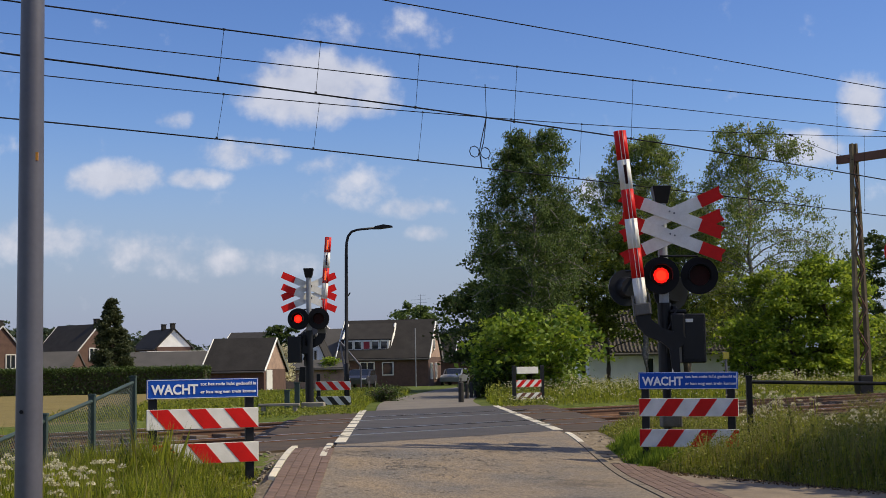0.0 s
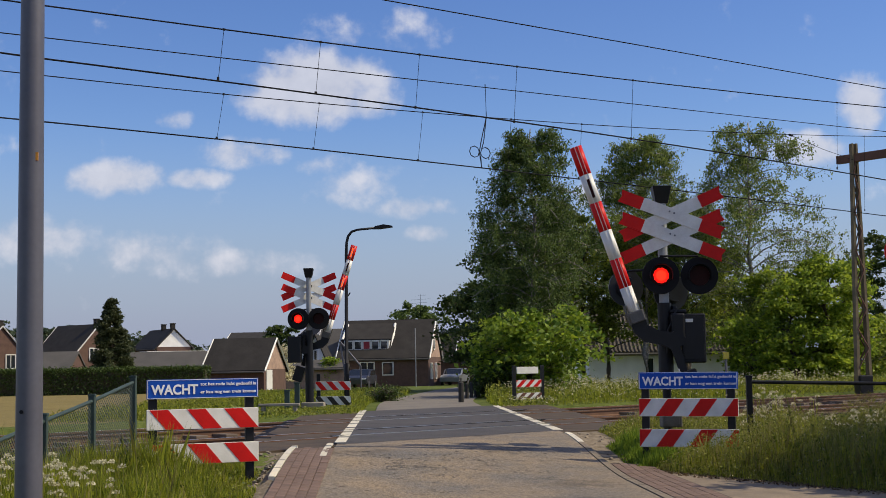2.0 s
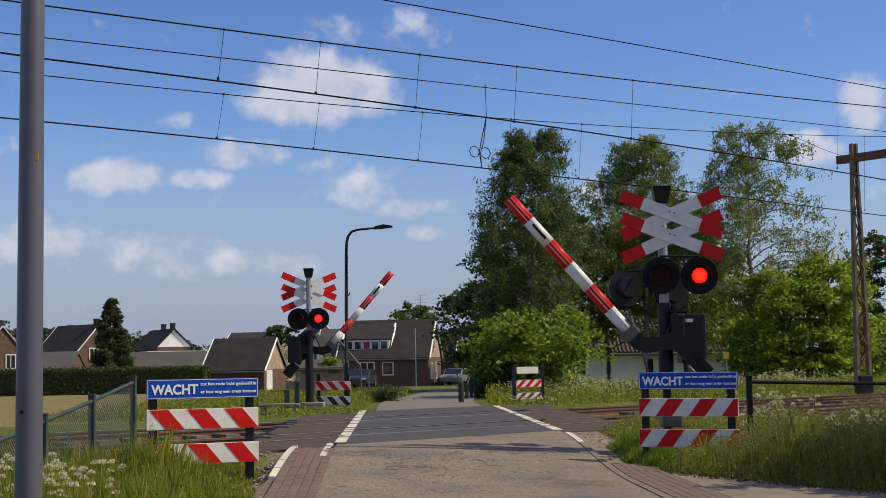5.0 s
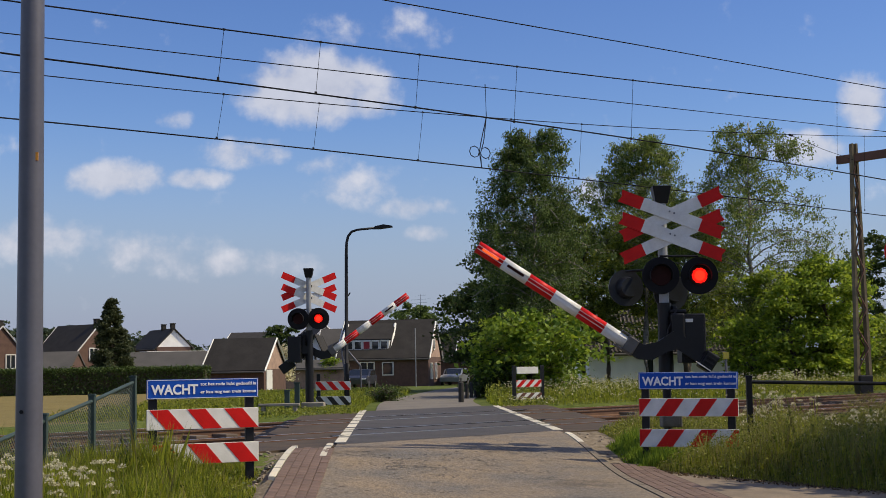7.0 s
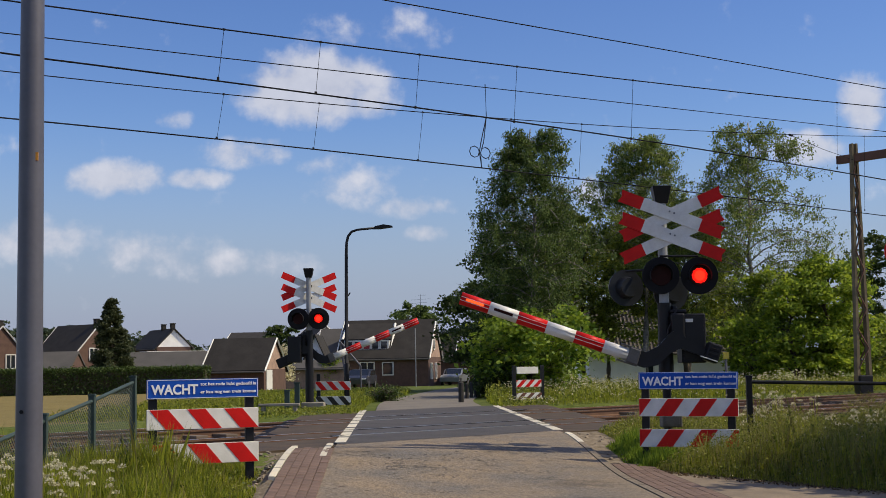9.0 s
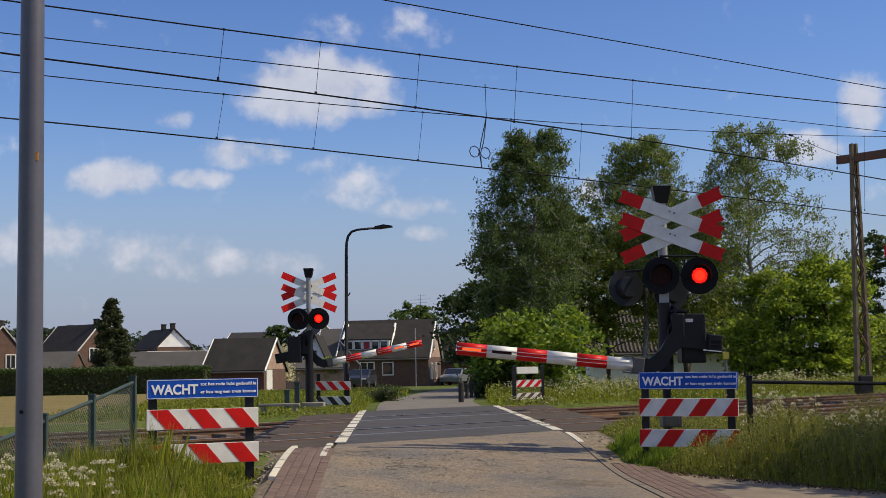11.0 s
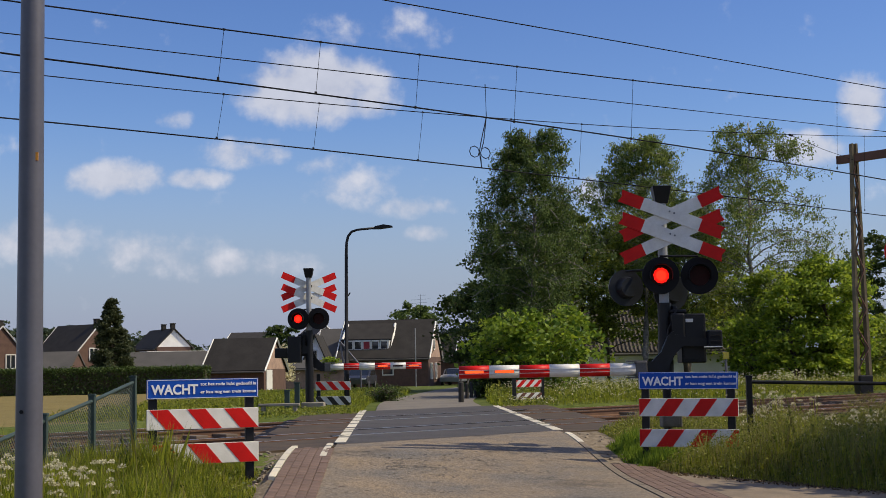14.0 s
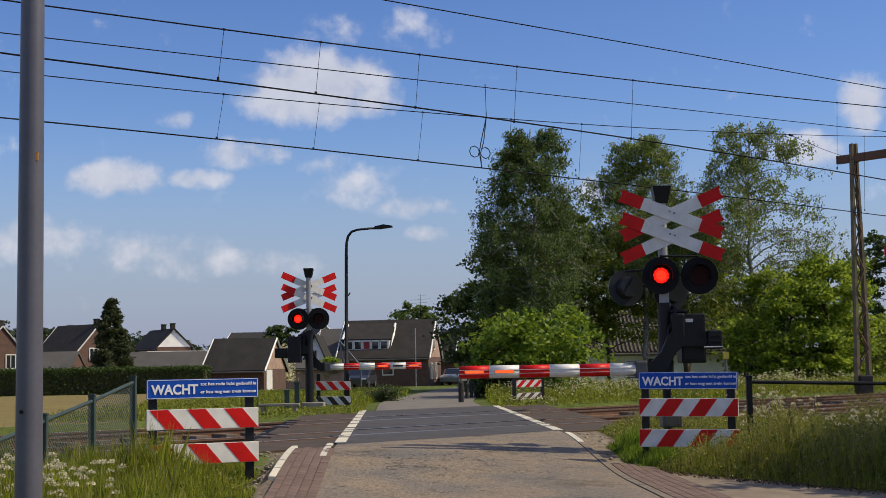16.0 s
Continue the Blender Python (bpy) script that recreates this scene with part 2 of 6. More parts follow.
M = {
    "lane": mat("lane_asphalt", (0.19, 0.168, 0.138), 0.9, vary=0.34, scale=1.3, fine=38, bump=0.6, second=(0.13, 0.117, 0.10)),
    "dark_asphalt": mat("crossing_asphalt", (0.066, 0.06, 0.058), 0.85, vary=0.32, scale=1.2, fine=45, bump=0.4, second=(0.040, 0.037, 0.037)),
    "mat_panel": mat("crossing_panel", (0.078, 0.051, 0.027), 0.9, vary=0.45, scale=2.0, fine=50, second=(0.036, 0.025, 0.015)),
    "white_paint": mat("road_paint", (0.66, 0.60, 0.44), 0.7, vary=0.2, scale=5, second=(0.5, 0.48, 0.42), rand=0.15),
    "brick_red": mat("clinker_brick", (0.175, 0.113, 0.085), 0.9, vary=0.4, scale=6, rand=0.3, second=(0.115, 0.078, 0.06)),
    "joint": mat("joint_sand", (0.085, 0.062, 0.048), 0.95, vary=0.3),
    "concrete": mat("concrete", (0.30, 0.27, 0.22), 0.9, vary=0.25, scale=3, second=(0.2, 0.18, 0.15)),
    "ballast": mat("ballast_stone", (0.20, 0.155, 0.12), 0.95, vary=0.5, scale=14, fine=40, bump=1.0, second=(0.11, 0.08, 0.06)),
    "rail": mat("rusty_rail", (0.16, 0.085, 0.05), 0.7, metal=0.3, vary=0.35, scale=4),
    "railtop": mat("worn_rail_head", (0.55, 0.53, 0.5), 0.3, metal=0.9, vary=0.1),
    "sleeper": mat("sleeper", (0.16, 0.12, 0.09), 0.9, vary=0.35, scale=5, rand=0.3),
    "black": mat("black_coating", (0.009, 0.0095, 0.012), 0.45, vary=0.3, scale=4, bump=0.05, spec=0.28),
    "black_matt": mat("black_backboard", (0.010, 0.010, 0.012), 0.7, vary=0.3, scale=4, bump=0.05, spec=0.2),
    "grey_pole": mat("grey_pole", (0.30, 0.31, 0.33), 0.45, metal=0.2, vary=0.15, scale=3, bump=0.05),
    "galv": mat("galvanised_steel", (0.115, 0.115, 0.14), 0.42, metal=0.25, vary=0.18, scale=2.2, fine=30, bump=0.05, second=(0.088, 0.087, 0.11)),
    "rust_stripe": mat("faded_brown_stripe", (0.16, 0.06, 0.035), 0.7, vary=0.35, scale=9, second=(0.07, 0.035, 0.025)),
    "kerb_grey": mat("worn_kerb_concrete", (0.21, 0.17, 0.12), 0.9, vary=0.3, scale=4, second=(0.14, 0.115, 0.085)),
    "backplate": mat("blue_black_plate", (0.014, 0.017, 0.023), 0.4, vary=0.25, scale=5, bump=0.05, spec=0.4),
    "clamp": mat("weathered_clamp_steel", (0.12, 0.115, 0.11), 0.5, metal=0.4, vary=0.3, scale=8, bump=0.1),
    "white": mat("white_enamel", (0.74, 0.74, 0.72), 0.45, vary=0.12, scale=5, bump=0.03, second=(0.60, 0.59, 0.56)),
    "cream": mat("white_board", (0.82, 0.80, 0.74), 0.5, vary=0.12, scale=4, bump=0.03, second=(0.7, 0.67, 0.6)),
    "red": mat("red_reflective", (0.62, 0.014, 0.012), 0.42, vary=0.15, scale=5, bump=0.03, second=(0.50, 0.012, 0.011), spec=0.15),
    "blue": mat("blue_sign", (0.008, 0.075, 0.43), 0.4, vary=0.12, scale=5, bump=0.02, spec=0.2),
    "letter": mat("white_lettering", (0.85, 0.86, 0.88), 0.5, vary=0.05, bump=0),
    "green_fence": mat("green_coated_steel", (0.036, 0.062, 0.054), 0.55, vary=0.3, scale=8, second=(0.024, 0.042, 0.037)),
    "lens_off": mat("dark_red_lens", (0.03, 0.004, 0.003), 0.5, vary=0.3, scale=20, bump=0.2, spec=0.15),
    "glow": glow_mat("lit_red_lens", (1.0, 0.008, 0.002), 1.3),
    "glow_core": glow_mat("lit_red_core", (1.0, 0.014, 0.003), 3.0),
    "glow_strip": glow_mat("lit_red_strip", (1.0, 0.08, 0.010), 1.6),
    "wire": mat("weathered_copper_wire", (0.012, 0.012, 0.015), 0.8, vary=0.2, spec=0.1),
    "mast": mat("painted_mast", (0.19, 0.15, 0.08), 0.75, vary=0.35, scale=3, second=(0.10, 0.078, 0.045)),
    "mast_beam": mat("rusty_beam", (0.15, 0.075, 0.05), 0.8, vary=0.3, scale=3),
    "roof": mat("dark_roof_tiles", (0.042, 0.039, 0.036), 0.85, vary=0.4, scale=1.2, fine=12, bump=0.5, second=(0.028, 0.026, 0.024), spec=0.2),
    "roof_brown": mat("brown_roof_tiles", (0.085, 0.073, 0.055), 0.85, vary=0.35, scale=1.2, fine=12, bump=0.5, second=(0.055, 0.046, 0.036)),
    "roof_grey": mat("grey_sheet_roof", (0.095, 0.09, 0.085), 0.85, vary=0.3, scale=0.8, second=(0.07, 0.068, 0.065), spec=0.2),
    "brick_wall": mat("red_brick_wall", (0.115, 0.066, 0.05), 0.9, vary=0.35, scale=3, fine=25, second=(0.08, 0.046, 0.036)),
    "brick_light": mat("pale_brick_wall", (0.38, 0.26, 0.20), 0.9, vary=0.3, scale=3, fine=25),
    "plaster": mat("white_plaster", (0.78, 0.78, 0.76), 0.85, vary=0.12, scale=1.5),
    "frame": mat("white_window_frame", (0.66, 0.66, 0.63), 0.5, vary=0.08, bump=0.02),
    "glass": glass_mat("window_glass"),
    "curtain": mat("red_blind", (0.3, 0.03, 0.04), 0.8, vary=0.1),
    "bark": mat("bark", (0.10, 0.08, 0.06), 0.95, vary=0.4, scale=6, bump=0.6),
    "birch_bark": mat("birch_bark", (0.34, 0.32, 0.28), 0.9, vary=0.4, scale=7, bump=0.4, second=(0.08, 0.07, 0.06)),
    "birch_leaf": leaf_mat("birch_leaves", (0.038, 0.075, 0.016), (0.235, 0.30, 0.07), 0.4),
    "birch_deep": leaf_mat("deep_green_birch_leaves", (0.02, 0.048, 0.012), (0.145, 0.21, 0.052), 0.34),
    "dark_leaf": leaf_mat("dark_leaves", (0.02, 0.045, 0.010), (0.085, 0.125, 0.026), 0.28),
    "bright_leaf": leaf_mat("bright_leaves", (0.08, 0.15, 0.012), (0.28, 0.37, 0.040), 0.48),
    "hazel_leaf": leaf_mat("hazel_leaves", (0.05, 0.115, 0.010), (0.23, 0.32, 0.032), 0.42),
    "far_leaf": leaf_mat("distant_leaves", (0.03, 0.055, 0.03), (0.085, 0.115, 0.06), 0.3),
    "mid_leaf": leaf_mat("green_leaves", (0.08, 0.13, 0.015), (0.27, 0.32, 0.048), 0.45),
    "conifer_leaf": leaf_mat("conifer_needles", (0.022, 0.036, 0.013), (0.075, 0.09, 0.034), 0.2),
    "hedge_leaf": leaf_mat("hedge_leaves", (0.026, 0.050, 0.009), (0.068, 0.108, 0.019), 0.2),
    "grass_blade": leaf_mat("grass_blades", (0.05, 0.09, 0.006), (0.34, 0.375, 0.036), 0.4),
    "grass_dry": leaf_mat("seeding_grass", (0.12, 0.13, 0.03), (0.31, 0.285, 0.10), 0.35),
    "litter": leaf_mat("dry_litter", (0.035, 0.022, 0.012), (0.20, 0.14, 0.075), 0.1),
    "weed_leaf": leaf_mat("weed_leaves", (0.045, 0.073, 0.009), (0.27, 0.285, 0.045), 0.35),
    "umbel": leaf_mat("white_umbels", (0.44, 0.41, 0.25), (0.68, 0.64, 0.44), 0.3),
    "car_silver": mat("silver_car_paint", (0.42, 0.45, 0.48), 0.3, metal=0.6, vary=0.05, bump=0, coat=0.6),
    "car_dark": mat("dark_car_paint", (0.05, 0.055, 0.075), 0.3, metal=0.3, vary=0.05, bump=0, coat=0.6),
    "tyre": mat("tyre_rubber", (0.02, 0.02, 0.02), 0.9, vary=0.2),
    "wood_dark": mat("dark_timber", (0.03, 0.028, 0.025), 0.85, vary=0.3),
    "apron": mat("sandy_apron", (0.235, 0.185, 0.13), 0.95, vary=0.3, scale=2.5, fine=25, bump=0.6, second=(0.15, 0.12, 0.085)),
    "tar": mat("old_tar", (0.115, 0.098, 0.08), 0.9, vary=0.35, scale=6, fine=40, bump=0.4, second=(0.085, 0.074, 0.062)),
    "rubble": mat("tan_rubble", (0.30, 0.25, 0.19), 0.95, vary=0.4, scale=9, second=(0.17, 0.14, 0.11)),
    "yellow": mat("yellow_sign", (0.45, 0.38, 0.04), 0.5, vary=0.1, bump=0),
    "orange": mat("orange_sticker", (0.8, 0.32, 0.02), 0.5, vary=0.1, bump=0),
}


def asphalt_mat():
    """Sun-bleached asphalt: pale aggregate speckle, worn bands and dark tar patches."""
    m = mat("worn_asphalt", (0.23, 0.175, 0.112), 0.9, vary=0.22, scale=1.1, fine=24, bump=0.8, second=(0.135, 0.122, 0.105))
    nt = m.node_tree
    b = nt.nodes["Principled BSDF"]
    old = b.inputs["Base Color"].links[0].from_socket
    tc = nt.nodes["Texture Coordinate"]
    sp, pa = nt.nodes.new("ShaderNodeTexVoronoi"), nt.nodes.new("ShaderNodeTexNoise")
    sp.inputs["Scale"].default_value = 62.0
    pa.inputs["Scale"].default_value, pa.inputs["Detail"].default_value, pa.inputs["Roughness"].default_value = 0.75, 8.0, 0.7
    for n in (sp, pa):
        link(nt, tc.outputs["Object"], n.inputs["Vector"])
    cell = nt.nodes.new("ShaderNodeSeparateColor")
    link(nt, sp.outputs["Color"], cell.inputs[0])
    v = math_node(nt, "MULTIPLY_ADD", cell.outputs[0], 0.8, 0.58)
    patch = nt.nodes.new("ShaderNodeMapRange")
    patch.inputs[1].default_value, patch.inputs[2].default_value = 0.56, 0.63
    patch.inputs[3].default_value, patch.inputs[4].default_value = 1.0, 0.62
    link(nt, pa.outputs[0], patch.inputs[0])
    hs = nt.nodes.new("ShaderNodeHueSaturation")
    link(nt, old, hs.inputs["Color"])
    link(nt, math_node(nt, "MULTIPLY", v, patch.outputs[0]), hs.inputs["Value"])
    link(nt, hs.outputs[0], b.inputs["Base Color"])
    return m


M["asphalt"] = asphalt_mat()


def ground_mat():
    """Verge grass, bare earth by the road, dry field beyond the track."""
    m = bpy.data.materials.new("verge_and_field")
    m.use_nodes = True
    nt = m.node_tree
    b = nt.nodes["Principled BSDF"]
    b.inputs["Roughness"].default_value = 0.95
    b.inputs["Specular IOR Level"].default_value = 0.1
    tc = nt.nodes.new("ShaderNodeTexCoord")
    sep = nt.nodes.new("ShaderNodeSeparateXYZ")
    link(nt, tc.outputs["Object"], sep.inputs[0])
    n1, n2 = nt.nodes.new("ShaderNodeTexNoise"), nt.nodes.new("ShaderNodeTexNoise")
    n1.inputs["Scale"].default_value, n1.inputs["Detail"].default_value = 0.6, 6
    n2.inputs["Scale"].default_value, n2.inputs["Detail"].default_value = 9.0, 5
    for n in (n1, n2):
        link(nt, tc.outputs["Object"], n.inputs["Vector"])

    def ramp(a, c, fac):
        r = nt.nodes.new("ShaderNodeValToRGB")
        r.color_ramp.elements[0].position, r.color_ramp.elements[1].position = 0.32, 0.68
        r.color_ramp.elements[0].color, r.color_ramp.elements[1].color = (*a, 1), (*c, 1)
        link(nt, fac, r.inputs[0])
        return r.outputs[0]

    mixed = math_node(nt, "ADD", math_node(nt, "MULTIPLY", n1.outputs[0], 0.45), math_node(nt, "MULTIPLY", n2.outputs[0], 0.55))
    green = ramp((0.05, 0.075, 0.014), (0.14, 0.165, 0.04), mixed)
    dry = ramp((0.15, 0.12, 0.045), (0.235, 0.19, 0.075), mixed)
    soil = ramp((0.13, 0.105, 0.075), (0.27, 0.225, 0.165), n2.outputs[0])
    # field lies beyond the track (across) and west of the road
    across = math_node(nt, "ADD", math_node(nt, "MULTIPLY", sep.outputs[0], -0.655), math_node(nt, "MULTIPLY", sep.outputs[1], 0.756))
    wob = math_node(nt, "MULTIPLY", math_node(nt, "SUBTRACT", n1.outputs[0], 0.5), 1.5)
    a1 = math_node(nt, "GREATER_THAN", math_node(nt, "ADD", across, wob), 27.5)
    a2 = math_node(nt, "LESS_THAN", math_node(nt, "ADD", sep.outputs[0], math_node(nt, "ADD", math_node(nt, "MULTIPLY", sep.outputs[1], 0.10), wob)), -2.2)
    fld = math_node(nt, "MULTIPLY", a1, a2)
    # bare strip beside the near road
    rx = math_node(nt, "ABSOLUTE", math_node(nt, "ADD", sep.outputs[0], math_node(nt, "MULTIPLY_ADD", sep.outputs[1], 0.037, -0.90)))
    s1 = math_node(nt, "LESS_THAN", math_node(nt, "ADD", rx, math_node(nt, "MULTIPLY", math_node(nt, "SUBTRACT", n2.outputs[0], 0.5), 1.4)), 2.55)
    s2 = math_node(nt, "LESS_THAN", across, 27.0)
    so = math_node(nt, "MULTIPLY", s1, s2)
    m1, m2 = nt.nodes.new("ShaderNodeMixRGB"), nt.nodes.new("ShaderNodeMixRGB")
    link(nt, fld, m1.inputs[0])
    link(nt, green, m1.inputs[1])
    link(nt, dry, m1.inputs[2])
    link(nt, so, m2.inputs[0])
    link(nt, m1.outputs[0], m2.inputs[1])
    link(nt, soil, m2.inputs[2])
    link(nt, m2.outputs[0], b.inputs["Base Color"])
    bp = nt.nodes.new("ShaderNodeBump")
    bp.inputs["Strength"].default_value, bp.inputs["Distance"].default_value = 0.7, 0.05
    link(nt, n2.outputs[0], bp.inputs["Height"])
    link(nt, bp.outputs[0], b.inputs["Normal"])
    return m


# ---- mesh helpers ----
def to_mesh(name, bm, mats, smooth=False):
    me = bpy.data.meshes.new(name)
    bm.to_mesh(me)
    bm.free()
    for m in (mats if isinstance(mats, (list, tuple)) else [mats]):
        me.materials.append(m)
    if smooth:
        me.polygons.foreach_set("use_smooth", [True] * len(me.polygons))
    return me


def part(name, bm, material, parent, label="", smooth=False):
    ob = new(name, to_mesh(name, bm, material, smooth))
    ob.parent = parent
    if label:
        tagged(ob, label)
    return ob


def thing(name, m, label, category, group="", kind=""):
    ob = new(name)
    ob.matrix_basis = m
    ob.empty_display_size = 0.2
    return tagged(ob, label, category, group, kind)


def solid(name, bm, material, label, category="", group="", kind="", m=None, smooth=False):
    ob = new(name, to_mesh(name, bm, material, smooth))
    if m is not None:
        ob.matrix_basis = m
    return tagged(ob, label, category, group, kind)


def box(bm, c, s, rot=(0, 0, 0), bevel=0.0, mi=0):
    r = bmesh.ops.create_cube(bm, size=1.0, matrix=Matrix.Translation(c) @ Euler([radians(a) for a in rot]).to_matrix().to_4x4() @ Matrix.Diagonal((*s, 1)))
    fs = {f for v in r["verts"] for f in v.link_faces}
    for f in fs:
        f.material_index = mi
    if bevel:
        es = {e for v in r["verts"] for e in v.link_edges}
        o = bmesh.ops.bevel(bm, geom=list(es), offset=bevel, segments=2, affect="EDGES", profile=0.5)
        for f in o["faces"]:
            f.material_index = mi
    return bm


def tube(bm, p, q, r1, r2=None, seg=12, mi=0, caps=True):
    p, q = Vector(p), Vector(q)
    d = q - p
    r = bmesh.ops.create_cone(bm, cap_ends=caps, segments=seg, radius1=r1, radius2=r1 if r2 is None else r2, depth=d.length,
                              matrix=Matrix.Translation((p + q) / 2) @ d.to_track_quat("Z", "Y").to_matrix().to_4x4())
    for f in {f for v in r["verts"] for f in v.link_faces}:
        f.material_index = mi
    return bm


def pipe(bm, pts, r, seg=10, mi=0):
    """Round bar swept through points."""
    pts = [Vector(p) for p in pts]
    rings = []
    for i, p in enumerate(pts):
        d = (pts[min(i + 1, len(pts) - 1)] - pts[max(i - 1, 0)]).normalized()
        qn = d.to_track_quat("Z", "Y")
        rr = r[i] if isinstance(r, (list, tuple)) else r
        rings.append([bm.verts.new(p + qn @ Vector((rr * math.cos(2 * math.pi * k / seg), rr * math.sin(2 * math.pi * k / seg), 0))) for k in range(seg)])
    for a, b in zip(rings, rings[1:]):
        for k in range(seg):
            f = bm.faces.new((a[k], a[(k + 1) % seg], b[(k + 1) % seg], b[k]))
            f.material_index = mi
    for ring, rev in ((rings[0], True), (rings[-1], False)):
        f = bm.faces.new(ring[::-1] if rev else ring)
        f.material_index = mi
    return bm


def prism(bm, pts, y0, y1, mi=0):
    """Solid from an outline in x, z, between two y."""
    a = [bm.verts.new((x, y0, z)) for x, z in pts]
    b = [bm.verts.new((x, y1, z)) for x, z in pts]
    n = len(pts)
    fs = [bm.faces.new(a), bm.faces.new(b[::-1])]
    for i in range(n):
        fs.append(bm.faces.new((a[i], b[i], b[(i + 1) % n], a[(i + 1) % n])))
    for f in fs:
        f.material_index = mi
    bmesh.ops.recalc_face_normals(bm, faces=fs)
    return bm


def B():
    return bmesh.new()


# ---- plan: road runs away from the camera, the track crosses it at a slant ----
TRACK = Vector((0.756, 0.655, 0))
NORM = Vector((-0.655, 0.756, 0))
Q1, Q2 = 18.1, 22.6  # how far across each track lies
Q_IN, Q_OUT = 15.5, 26.6  # edges of the crossing
TRACK_M = Matrix(((0.756, -0.655, 0, 0), (0.655, 0.756, 0, 0), (0, 0, 1, 0), (0, 0, 0, 1)))


def sstep(a, b, x):
    t = min(1.0, max(0.0, (x - a) / (b - a)))
    return t * t * (3 - 2 * t)


def road_x(y):
    """Centre of the road."""
    if y < 38:
        return 0.90 - 0.037 * y
    return -0.506 - 0.037 * (y - 38) + 0.0073 * (y - 38) ** 2 if y < 46 else -0.335 + 0.08 * (y - 46)


def height(x, y):
    q = -0.655 * x + 0.756 * y
    z = -0.27 * (1 - sstep(10.5, 15.2, q))
    z -= 0.6 * sstep(55, 125, y)
    # shallow dip beside the fence
    # the verge drops behind the kerb
    z -= 0.17 * sstep(2.36, 2.62, road_x(min(y, 38)) - x) * (1 - sstep(14.2, 15.3, q))
    z -= 0.25 * sstep(-3.9, -5.5, x) * (1 - sstep(12, 15, q))
    return z


# ---- ground ----
def make_ground():
    xs = sorted(set([-1800, -900, -450, -220, -120, -80] + list(np.arange(-60, -12, 3.0)) + list(np.arange(-12, -3, 0.5)) + list(np.arange(-3, -1, 0.2)) + list(np.arange(-1, 14, 0.5)) + list(np.arange(14, 60, 3.0)) + [80, 120, 220, 450, 900, 1800]))
    ys = sorted(set([-400, -100, -40, -20, -10, -5] + list(np.arange(0, 46, 0.5)) + list(np.arange(46, 150, 4.0)) + [170, 220, 320, 500, 900, 1800, 3000]))
    verts = []
    for y in ys:
        for x in xs:
            q = -0.655 * x + 0.756 * y
            z = height(x, y)
            z -= 0.34 * sstep(15.3, 15.9, q) * (1 - sstep(25.6, 26.4, q))
            z += 0.02 * noise.noise((x * 0.7, y * 0.7, 0))
            verts.append((x, y, z))
    n = len(xs)
    faces = [(j * n + i, j * n + i + 1, (j + 1) * n + i + 1, (j + 1) * n + i) for j in range(len(ys) - 1) for i in range(n - 1)]
    me = bpy.data.meshes.new("ground")
    me.from_pydata(verts, [], faces)
    me.materials.append(ground_mat())
    me.polygons.foreach_set("use_smooth", [True] * len(me.polygons))
    tagged(new("ground", me), "green verge, bare earth and a dry yellow field", "ground", kind="structure")


def strip(name, y0, y1, offs, material, lift=0.03, n=40, q0=None, q1=None, thick=0.12):
    """A surface that follows the road; its ends may lie along the slanted crossing edge."""
    bm = B()
    rows = []
    for i in range(n + 1):
        row = []
        for o in offs:
            a, b = y0, y1
            for _ in range(6):
                if q0 is not None:
                    a = (q0 + 0.655 * (road_x(a) + o)) / 0.756
                if q1 is not None:
                    b = (q1 + 0.655 * (road_x(b) + o)) / 0.756
            y = a + (b - a) * i / n
            x = road_x(y) + o
            row.append(bm.verts.new((x, y, height(x, y) + lift)))
        rows.append(row)
    for r, s in zip(rows, rows[1:]):
        for k in range(len(offs) - 1):
            bm.faces.new((r[k], r[k + 1], s[k + 1], s[k]))
    if thick:
        edge = [rows[0], [r[-1] for r in rows], rows[-1][::-1], [r[0] for r in rows][::-1]]
        for loop in edge:
            low = [bm.verts.new(v.co - Vector((0, 0, thick))) for v in loop]
            for i in range(len(loop) - 1):
                bm.faces.new((loop[i], low[i], low[i + 1], loop[i + 1]))
    bmesh.ops.recalc_face_normals(bm, faces=bm.faces[:])
    return bm


OFFS = [-1.73, -1.3, -0.8, -0.3, 0.3, 0.8, 1.3, 1.73]


